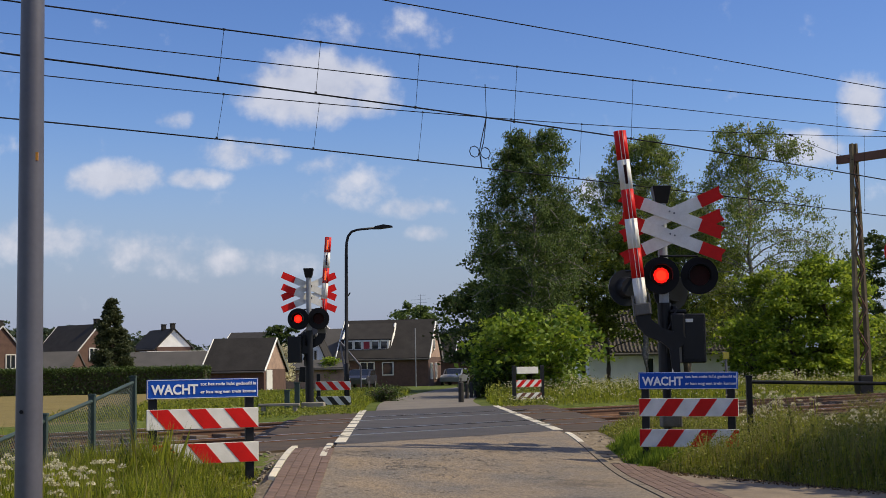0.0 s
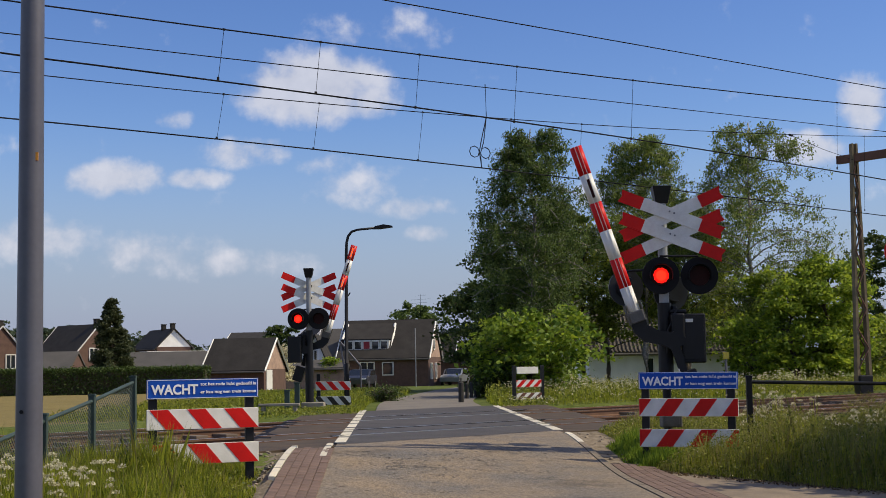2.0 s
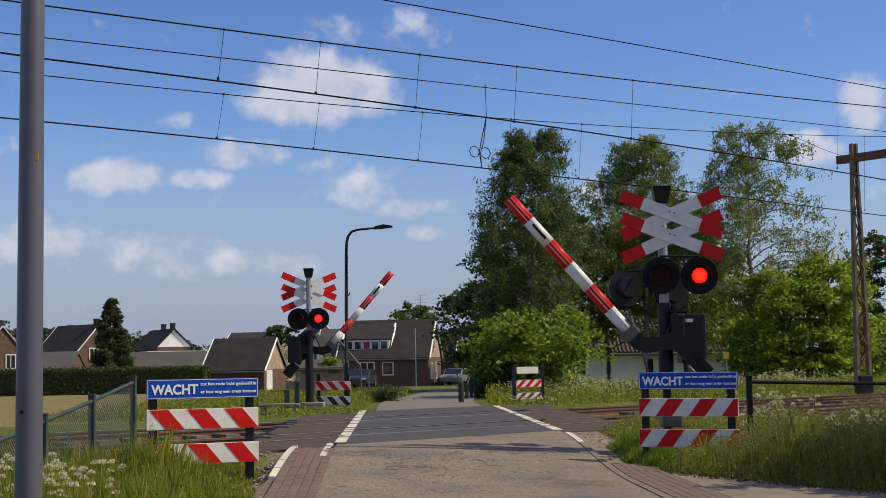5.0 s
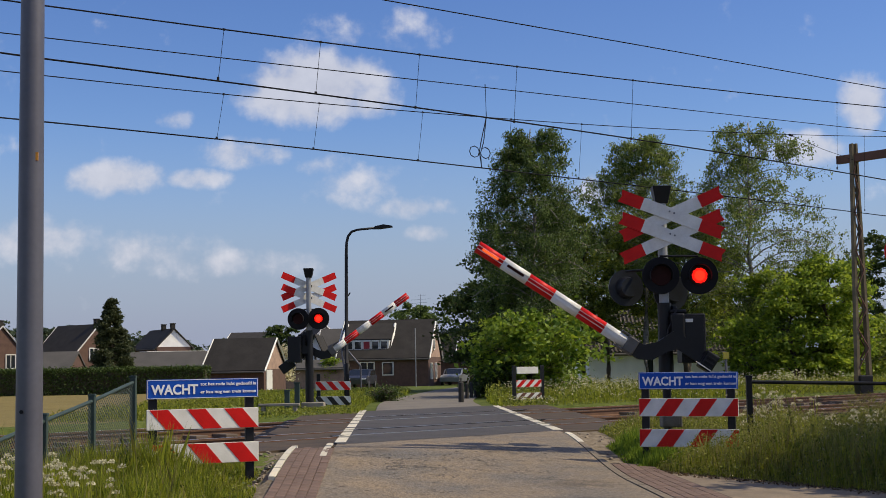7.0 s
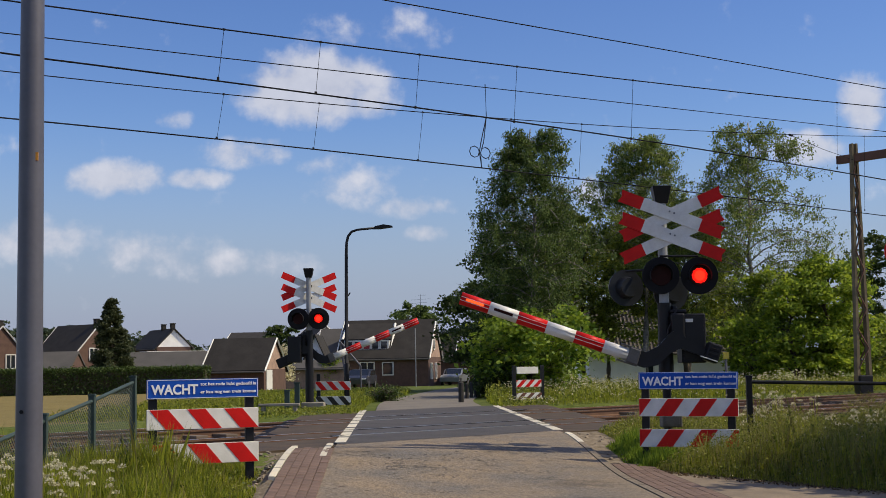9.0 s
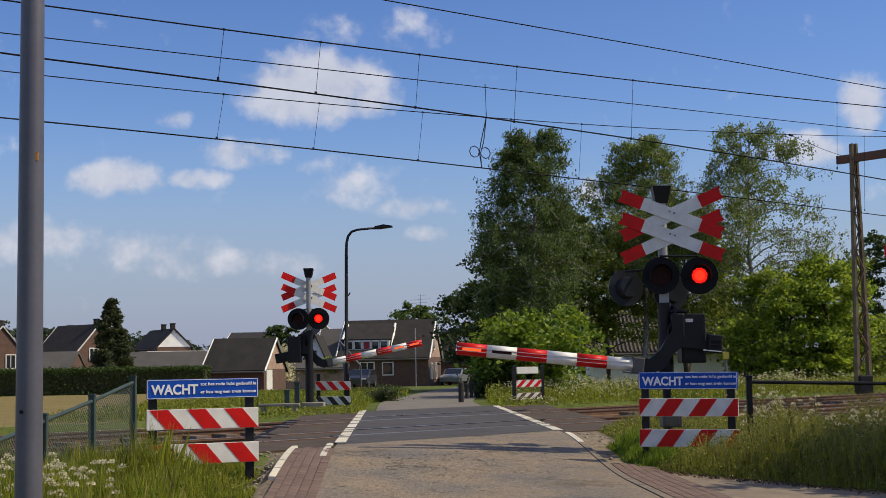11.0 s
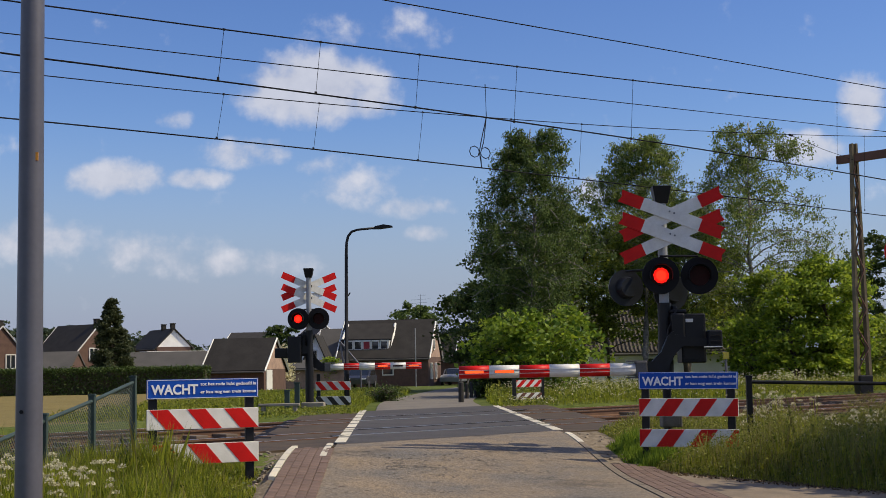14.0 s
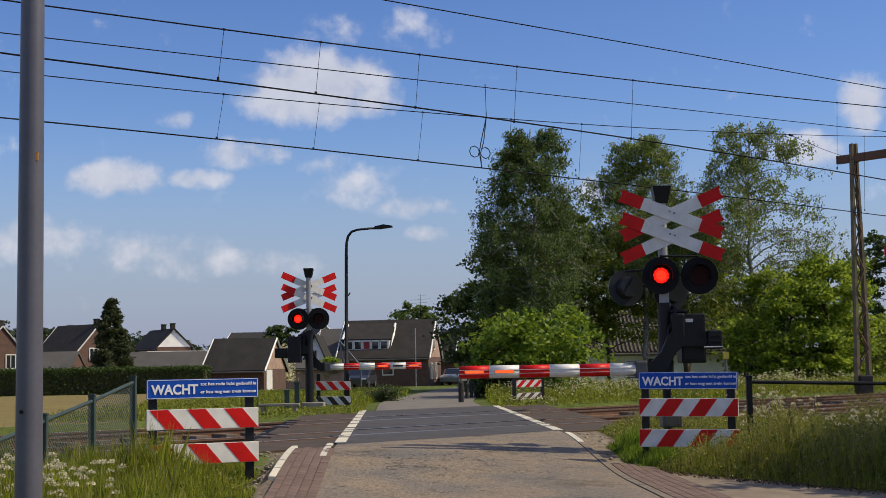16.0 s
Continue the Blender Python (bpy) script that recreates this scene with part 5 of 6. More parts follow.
def gable_house(m, L, W, eave, ridge, wall, roof, label, name="house", gable=None, chimneys=(), over=0.25, barge=True, ribs=0.0, edge="frame"):
    """Ridge along x, front wall towards -y."""
    h = thing(name, m, label, "house" if name == "house" else name, "houses")
    bm = B()
    prism(bm, [(-L / 2, -0.6), (L / 2, -0.6), (L / 2, eave), (-L / 2, eave)], -W / 2, W / 2)
    part("wall", bm, M[wall], h)
    slope = (ridge - eave) / (W / 2)
    for sx in (-1, 1):
        bm = B()
        for yy in (0,):
            va = [bm.verts.new((sx * (L / 2 - 0.25), y, z)) for y, z in ((-W / 2, eave), (W / 2, eave), (0, ridge - 0.05))]
            vb = [bm.verts.new((sx * L / 2, y, z)) for y, z in ((-W / 2, eave), (W / 2, eave), (0, ridge - 0.05))]
            bm.faces.new(va)
            bm.faces.new(vb)
            for i in range(3):
                bm.faces.new((va[i], va[(i + 1) % 3], vb[(i + 1) % 3], vb[i]))
        bmesh.ops.recalc_face_normals(bm, faces=bm.faces[:])
        part("gable", bm, M[gable or wall], h)
    for sy in (-1, 1):
        bm = B()
        y0, z0 = sy * (W / 2 + over), eave - slope * over
        a = [(-L / 2 - 0.1, y0, z0), (L / 2 + 0.1, y0, z0), (L / 2 + 0.1, 0, ridge), (-L / 2 - 0.1, 0, ridge)]
        lo = [bm.verts.new(p) for p in a]
        hi = [bm.verts.new((p[0], p[1], p[2] + 0.16)) for p in a]
        bm.faces.new(lo)
        bm.faces.new(hi)
        for i in range(4):
            bm.faces.new((lo[i], lo[(i + 1) % 4], hi[(i + 1) % 4], hi[i]))
        bmesh.ops.recalc_face_normals(bm, faces=bm.faces[:])
        part("roof", bm, M[roof], h)
        if ribs:
            bm = B()
            for i in range(int(L / ribs)):
                x = -L / 2 + ribs * (i + 0.5)
                tube(bm, (x, y0, z0 + 0.18), (x, 0, ridge + 0.18), 0.055, seg=6, caps=False)
            tagged(part("pantile_rib", bm, M[roof], h), kind="stuff")
        if barge:
            for sx in (-1, 1):
                bm = B()
                tube(bm, (sx * (L / 2 + 0.16), y0, z0 + 0.1), (sx * (L / 2 + 0.16), 0, ridge + 0.1), 0.075, seg=4)
                part("bargeboard", bm, M[edge], h, "white bargeboard" if edge == "frame" else "dark bargeboard")
        bm = B()
        pipe(bm, [(-L / 2 - 0.1, y0 + sy * 0.06, z0 + 0.02), (L / 2 + 0.1, y0 + sy * 0.06, z0 + 0.02)], 0.07, seg=8)
        part("gutter", bm, M["roof_grey"], h)
    for cx, cy in chimneys:
        bm = B()
        box(bm, (cx, cy, ridge + 0.2), (0.5, 0.45, 0.9), bevel=0.02)
        box(bm, (cx, cy, ridge + 0.66), (0.58, 0.52, 0.08))
        part("chimney", bm, M["roof"], h)
    return h


def side_window(parent, x, y, z, w, h):
    """Window in a gable that faces +x."""
    wn = new("window")
    wn.parent = parent
    bm = B()
    for cy, cz, sy, sz in ((0, h / 2, w, 0.1), (0, -h / 2, w, 0.1), (-w / 2, 0, 0.1, h), (w / 2, 0, 0.1, h), (0, 0, 0.07, h)):
        box(bm, (x + 0.03, y + cy, z + cz), (0.1, sy, sz))
    part("frame", bm, M["frame"], wn, "white window frame")
    bm = B()
    box(bm, (x + 0.005, y, z), (0.03, w - 0.08, h - 0.08))
    part("pane", bm, M["glass"], wn)


def make_houses():
    h = gable_house(pose(-4.75, 119, -0.55, 0, 0, -8), 7.8, 7.4, 2.45, 5.6, "brick_wall", "roof", "brown brick house with a dark tiled roof and a wide dormer", gable="brick_light", chimneys=())
    # dormer
    dm = new("dormer")
    dm.parent = h
    bm = B()
    prism(bm, [(-3.5, 3.0), (0.4, 3.0), (0.4, 4.0), (-3.5, 4.0)], -2.95, -0.8)
    part("dormer_wall", bm, M["frame"], dm)
    bm = B()
    box(bm, (-1.55, -1.6, 4.72), (4.3, 3.1, 0.14), (28, 0, 0))
    part("dormer_roof", bm, M["roof"], dm)
    for x in (-3.65, 0.55):
        bm = B()
        tube(bm, (x, -3.0, 3.0 if x > 0 else 4.05), (x, -0.6, 5.4), 0.13, seg=4)
        part("dormer_board", bm, M["frame"], dm, "white dormer board")
    for i in range(5):
        window(dm, -3.05 + 0.76 * i, -2.96, 3.52, 0.72, 0.8, glass="curtain" if i == 2 else "glass")
    window(h, -1.35, -3.72, 1.5, 1.3, 1.2, bars=2)
    window(h, 0.43, -3.72, 1.5, 1.0, 1.15)
    for yy in (-2.2, 0.3):
        side_window(h, 3.92, yy, 1.25, 0.8, 1.3)
    side_window(h, 3.92, -0.6, 3.6, 0.7, 1.0)
    b = gable_house(pose(-14.1, 96, -0.35, 0, 0, -12), 4.4, 4.6, 1.45, 3.5, "brick_wall", "roof", "low brick barn with a dark roof and a white door", name="barn", gable="brick_light")
    bm = B()
    box(bm, (2.23, -1.3, 0.65), (0.06, 1.2, 1.5))
    part("door", bm, M["frame"], b, "white barn door")
    # white-gabled house: ridge towards the viewer
    c = gable_house(pose(-31.2, 150, -0.7, 0, 0, -62), 9.0, 3.7, 4.35, 6.2, "brick_wall", "roof", "house with a white gable and a dark roof", gable="plaster", chimneys=((0.6, 0), (4.0, 0)), edge="wood_dark")
    bm = B()
    box(bm, (5.6, 0.8, 1.6), (2.6, 8.5, 4.2), bevel=0.03)
    part("extension", bm, M["brick_wall"], c)
    bm = B()
    box(bm, (5.6, 0.8, 3.75), (2.9, 8.9, 0.25))
    part("flat_roof", bm, M["frame"], c, "white roof edge")
    gable_house(pose(-21.1, 104, -0.5), 5.6, 5.0, 1.6, 2.9, "brick_wall", "roof_grey", "long low shed with a grey roof", name="shed", barge=False)
    gable_house(pose(-29.7, 104, -0.5), 3.2, 5.0, 1.7, 3.05, "brick_wall", "roof_grey", "low shed with a weathered grey roof", name="shed", barge=False)
    d = gable_house(pose(-37.8, 140, -0.7, 0, 0, -40), 7, 7.4, 2.6, 6.5, "brick_wall", "roof", "brick house with a steep dark roof", chimneys=((3.2, 0),))
    side_window(d, 3.52, -0.6, 3.6, 1.0, 1.2)
    e = gable_house(pose(-47.6, 140, -0.7, 0, 0, -40), 7, 7.4, 2.6, 6.5, "brick_wall", "roof", "brick house with a steep dark roof", chimneys=((3.2, 0),))
    for yy in (-1.3, 1.0):
        side_window(e, 3.52, yy, 3.0, 1.1, 1.4)
    gable_house(pose(-19.4, 135, -0.6), 3.4, 6, 4.4, 5.2, "brick_wall", "roof", "dark roofed house behind the barn")
    gable_house(pose(-12.0, 127, -0.6, 0, 0, -70), 7, 5.0, 3.2, 5.4, "plaster", "roof", "pale house with a dark roof behind the barn", chimneys=((2.0, 0),))
    gable_house(pose(-8.2, 122, -0.55, 0, 0, -8), 5.6, 6, 2.6, 5.0, "plaster", "roof_grey", "white house with a grey roof beside the brick house")
    gable_house(pose(0.1, 138, -0.6, 0, 0, -8), 2.4, 6.5, 2.4, 4.8, "brick_wall", "roof", "brick house with a brown roof beside the lane")
    w = gable_house(pose(12.2, 77, -0.1, 0, 0, 3), 9.0, 5.4, 1.85, 4.2, "plaster", "roof_brown", "low white farmhouse with brown pantiles behind trees", barge=False, ribs=0.22)
    window(w, -1.2, -2.72, 1.0, 0.6, 1.0)
    gd = gable_house(pose(3.6, 126, -0.6, 0, 0, -4), 7.0, 4.0, 2.1, 2.7, "brick_wall", "roof", "dark low garage beside the lane", name="garage", barge=False)
    window(gd, -0.4, -2.02, 0.95, 0.9, 1.9)
    g = gable_house(pose(-10.4, 112, -0.5, 0, 0, -90), 6.0, 1.7, 2.3, 4.2, "plaster", "roof", "small white gabled house with dark bargeboards", edge="wood_dark", over=0.12)
    side_window(g, 3.02, -0.1, 2.3, 0.55, 1.5)
    # carport and flagpole frame in front of the brick house
    gable_house(pose(-10.3, 107, -0.5), 5.2, 3.5, 1.55, 2.1, "brick_light", "roof_grey", "low garage with a pale wall and grey roof", name="garage", barge=False)
    tr = thing("hoist_frame", pose(-7.2, 100, -0.4), "slanted white steel frame in a yard", "frame")
    for a, b in (((0, 0, 0), (-0.5, 0, 3.4)), ((-0.5, 0, 3.4), (1.0, 0, 1.6)), ((1.0, 0, 1.6), (1.0, 0, 0))):
        bm = B()
        tube(bm, a, b, 0.07, seg=6)
        part("bar", bm, M["galv"], tr)
    an = thing("roof_aerial", pose(-2.1, 121, 4.6), "thin roof aerial on the brick house", "aerial")
    bm = B()
    tube(bm, (0, 0, -1.6), (0, 0, 2.9), 0.016, seg=6)
    part("mast", bm, M["wire"], an)
    for zz, ww in ((2.75, 0.5), (2.4, 0.9), (2.1, 0.7)):
        bm = B()
        tube(bm, (-ww, 0, zz), (ww, 0, zz + 0.1), 0.009, seg=5)
        part("element", bm, M["wire"], an)
    p = thing("flag_pole", pose(-2.15, 100, -0.4), "thin grey pole in the front garden", "pole")
    bm = B()
    tube(bm, (0, 0, 0), (0, 0, 4.3), 0.035, seg=8)
    part("pole", bm, M["grey_pole"], p)


def car(m, paint, label):
    c = thing("car", m, label, "car", "parked cars")
    bm = B()
    prism(bm, [(-2.1, 0.3), (-2.15, 0.75), (-1.9, 0.88), (-0.95, 0.95), (-0.35, 1.4), (1.1, 1.46), (1.9, 1.0), (2.1, 0.9), (2.12, 0.3)], -0.85, 0.85)
    bmesh.ops.bevel(bm, geom=bm.edges[:], offset=0.06, segments=2, affect="EDGES")
    part("body", bm, M[paint], c, smooth=False)
    for yy in (-0.855, 0.855):
        bm = B()
        prism(bm, [(-0.78, 0.97), (-0.3, 1.32), (0.35, 1.35), (0.35, 0.97)], yy - 0.008, yy + 0.008)
        part("side_window", bm, M["glass"], c)
        bm = B()
        prism(bm, [(0.42, 0.97), (0.42, 1.35), (1.05, 1.36), (1.55, 1.02)], yy - 0.008, yy + 0.008)
        part("side_window", bm, M["glass"], c)
    bm = B()
    box(bm, (-0.68, 0, 1.18), (0.75, 1.45, 0.02), (0, -37, 0))
    part("windscreen", bm, M["glass"], c)
    for x in (-1.35, 1.3):
        for yy in (-0.78, 0.78):
            w = new("wheel")
            w.parent = c
            bm = B()
            tube(bm, (x, yy - 0.1, 0.32), (x, yy + 0.1, 0.32), 0.32, seg=24)
            part("tyre", bm, M["tyre"], w)
            bm = B()
            tube(bm, (x, yy - 0.11, 0.32), (x, yy + 0.11, 0.32), 0.19, seg=16)
            part("rim", bm, M["galv"], w)
    for yy in (-0.6, 0.6):
        bm = B()
        box(bm, (-2.12, yy, 0.7), (0.06, 0.35, 0.14), bevel=0.02)
        part("headlight", bm, M["frame"], c)
    return c


def make_cars():
    car(pose(-6.55, 106, height(-6, 106), 0, 0, 82), "car_dark", "dark parked car beside the brick house")
    car(pose(0.85, 120, height(1, 120), 0, 0, 76), "car_silver", "silver parked car beside the lane")
    t = thing("box_trailer", pose(2.75, 104, height(3, 104)), "small white box trailer parked on the lane", "trailer")
    bm = B()
    box(bm, (0, 0, 0.85), (0.75, 1.6, 1.1), bevel=0.04)
    part("body", bm, M["frame"], t)
    for x in (-0.42, 0.42):
        bm = B()
        tube(bm, (x - 0.06, 0, 0.25), (x + 0.06, 0, 0.25), 0.25, seg=16)
        part("wheel", bm, M["tyre"], t)


# ---- plants ----
def leaves_mesh(name, pos, size, rng, material, droop=0.0, aspect=0.6, flat=1.0):
    """One crown: many small bent leaves at the given places."""
    n = len(pos)
    d = rng.normal(size=(n, 3))
    d[:, 2] = d[:, 2] * flat - droop
    d /= np.linalg.norm(d, axis=1)[:, None]
    e = np.cross(d, rng.normal(size=(n, 3)))
    e /= np.linalg.norm(e, axis=1)[:, None] + 1e-9
    s = (size * rng.uniform(0.6, 1.3, n))[:, None]
    a = pos - d * s * 0.5
    c = pos + d * s * 0.5
    nrm = np.cross(d, e) * s * 0.12
    b1 = pos + e * s * aspect * 0.5 + nrm
    b2 = pos - e * s * aspect * 0.5 + nrm
    v = np.stack([a, b1, c, b2], 1).reshape(-1, 3)
    me = bpy.data.meshes.new(name)
    me.vertices.add(len(v))
    me.vertices.foreach_set("co", v.ravel())
    me.loops.add(n * 4)
    me.loops.foreach_set("vertex_index", np.arange(n * 4))
    me.polygons.add(n)
    me.polygons.foreach_set("loop_start", np.arange(0, n * 4, 4))
    me.update(calc_edges=True)
    me.materials.append(material)
    return me


def tree(x, y, H, R, seed, leaf, bark, label, kind="round", count=14000, base=0.2, size=0.16, name="tree", group="trees", trunk_r=0.16, lean=0.0):
    """Tapered trunk, limbs that part into twigs, and leaves along the twigs."""
    rng = np.random.default_rng(seed)
    t = thing(name, pose(x, y, height(x, y) - 0.05), label, "tree" if name == "tree" else name, group)
    bm = B()
    tp = [Vector((lean * (k / 8) ** 1.5 * H + 0.12 * rng.normal() * (k > 0), 0.12 * rng.normal() * (k > 0), H * 0.96 * k / 8)) for k in range(9)]
    pipe(bm, tp, [trunk_r * (1 - 0.93 * k / 8) + 0.01 for k in range(9)], seg=9)
    leafpos = []
    nl = {"bush": 30, "conifer": 80}.get(kind, int(16 + H * 2.2))
    subs = 9
    per = max(3, count // (nl * subs))
    for i in range(nl):
        f = base + (1 - base) * (i + rng.uniform(0, 1)) / nl * 0.97
        k = min(7, int(f * 8))
        p0 = tp[k].lerp(tp[k + 1], f * 8 - k)
        az = i * 2.39996 + rng.normal() * 0.4
        g = (f - base) / (1 - base)
        prof = (1.03 - g) ** 0.95 if kind == "conifer" else math.sqrt(max(0.03, 1 - (g * 1.35 - 0.45) ** 2))
        Lb = R * prof * (rng.uniform(0.7, 1.1) if kind == "conifer" else rng.uniform(0.45, 1.25))
        up = {"conifer": -0.05, "round": 0.55, "bush": 0.75}[kind] * (1.2 - 0.5 * f)
        dirv = Vector((math.cos(az), math.sin(az), up)).normalized()
        pts = [p0]
        for q in range(1, 5):
            bend = Vector((rng.normal() * 0.1, rng.normal() * 0.1, (0.02 if kind == "conifer" else -0.09) * q))
            pts.append(pts[-1] + (dirv + bend).normalized() * Lb / 4)
        r0 = trunk_r * 0.34 * (1 - f * 0.7)
        pipe(bm, pts, [r0 * (1 - 0.2 * q) + 0.004 for q in range(5)], seg=5)
        for j in range(subs):
            u = (rng.uniform(0.15, 1.0) ** 0.65) * 4
            k2 = min(3, int(u))
            q0 = pts[k2].lerp(pts[k2 + 1], u - k2)
            d2 = Vector((dirv.x + rng.normal() * 0.7, dirv.y + rng.normal() * 0.7, rng.normal() * 0.4 + 0.15)).normalized()
            l2 = (0.26 * Lb + (0.05 if kind == "conifer" else 0.22)) * rng.uniform(0.5, 1.4)
            q1 = q0 + d2 * l2
            q2 = q1 + Vector((d2.x, d2.y, -0.35)) * l2 * 0.5
            tube(bm, q0, q1, 0.012, 0.006, seg=3, caps=False)
            sp = 0.06 + 0.20 * l2
            for _ in range(int(per * rng.uniform(0.4, 1.6))):
                w = rng.uniform(0.05, 1.0) ** 0.7
                c = q0.lerp(q1, w * 2) if w < 0.5 else q1.lerp(q2, w * 2 - 1)
                leafpos.append((c.x + rng.normal() * sp, c.y + rng.normal() * sp, c.z + rng.normal() * sp * 0.45))
    part("trunk", bm, bark, t, smooth=True)
    me = leaves_mesh("crown", np.array(leafpos), size, rng, leaf, droop=0.15, aspect=0.6, flat=0.6)
    ob = new("crown", me)
    ob.parent = t
    return t


def birch(x, y, H, R, seed, leaf, label, strands=5, per=30, base=0.2, size=0.11, lean=0.0, limbs=30, trunk_r=0.15):
    """Weeping birch: ascending limbs that arch over, boughs on them, and leafy strands that hang from the boughs."""
    rng = np.random.default_rng(seed)
    t = thing("tree", pose(x, y, height(x, y) - 0.05), label, "tree", "trees")
    bm = B()
    tp = [Vector((lean * (k / 8) ** 1.5 * H + 0.14 * rng.normal() * (k > 0), 0.14 * rng.normal() * (k > 0), H * 0.95 * k / 8)) for k in range(9)]
    pipe(bm, tp, [trunk_r * (1 - 0.93 * k / 8) + 0.01 for k in range(9)], seg=9)
    leafpos = []
    for i in range(limbs):
        f = base + (0.97 - base) * (i + rng.uniform(0, 1)) / limbs
        k = min(7, int(f * 8))
        p0 = tp[k].lerp(tp[k + 1], f * 8 - k)
        az = i * 2.39996 + rng.normal() * 0.5
        g = (f - base) / (1 - base)
        prof = min(1.0, 0.34 + 1.3 * (1 - g)) * min(1.0, 0.6 + 1.6 * g)
        Lb = R * prof * rng.uniform(0.7, 1.1)
        d = Vector((math.cos(az), math.sin(az), 1.25 - 0.45 * g)).normalized()
        pts = [p0]
        for q in range(1, 6):
            bend = Vector((rng.normal() * 0.1, rng.normal() * 0.1, -0.24 * q))
            pts.append(pts[-1] + (d + bend).normalized() * Lb / 4.2)
        r0 = trunk_r * 0.32 * (1 - f * 0.7)
        pipe(bm, pts, [r0 * (1 - 0.16 * q) + 0.005 for q in range(6)], seg=5)
        for j in range(rng.integers(9, 15)):
            u = 5 * rng.uniform(0.03, 1.0) ** 0.75
            k2 = min(4, int(u))
            q0 = pts[k2].lerp(pts[k2 + 1], u - k2)
            az2 = az + rng.normal() * 1.1
            bl = (0.24 * Lb + 0.2) * rng.uniform(0.6, 1.4)
            q1 = q0 + Vector((math.cos(az2), math.sin(az2), rng.uniform(-0.1, 0.6))) * bl
            tube(bm, q0, q1, 0.012, 0.006, seg=3, caps=False)
            dense = rng.uniform(0.35, 1.5)
            hang = rng.uniform(0.45, 1.5) * (0.55 + 0.45 * (1 - g))
            for _ in range(strands):
                o = q0.lerp(q1, rng.uniform(0.1, 1.05)) + Vector(rng.normal(size=3) * 0.07)
                h = hang * rng.uniform(0.4, 1.1)
                drift = rng.normal(size=2) * 0.12
                n = max(4, int(per * dense * (0.5 + 0.5 * h)))
                w = rng.uniform(0, 1, n) ** 0.85
                sp = 0.045 + 0.06 * (1 - w)
                leafpos.append(np.stack([o.x + drift[0] * w + rng.normal(size=n) * sp, o.y + drift[1] * w + rng.normal(size=n) * sp, o.z + 0.1 - h * w], 1))
    part("trunk", bm, M["birch_bark"], t, smooth=True)
    ob = new("crown", leaves_mesh("crown", np.concatenate(leafpos), size, rng, leaf, droop=1.5, aspect=0.5))
    ob.parent = t
    return t


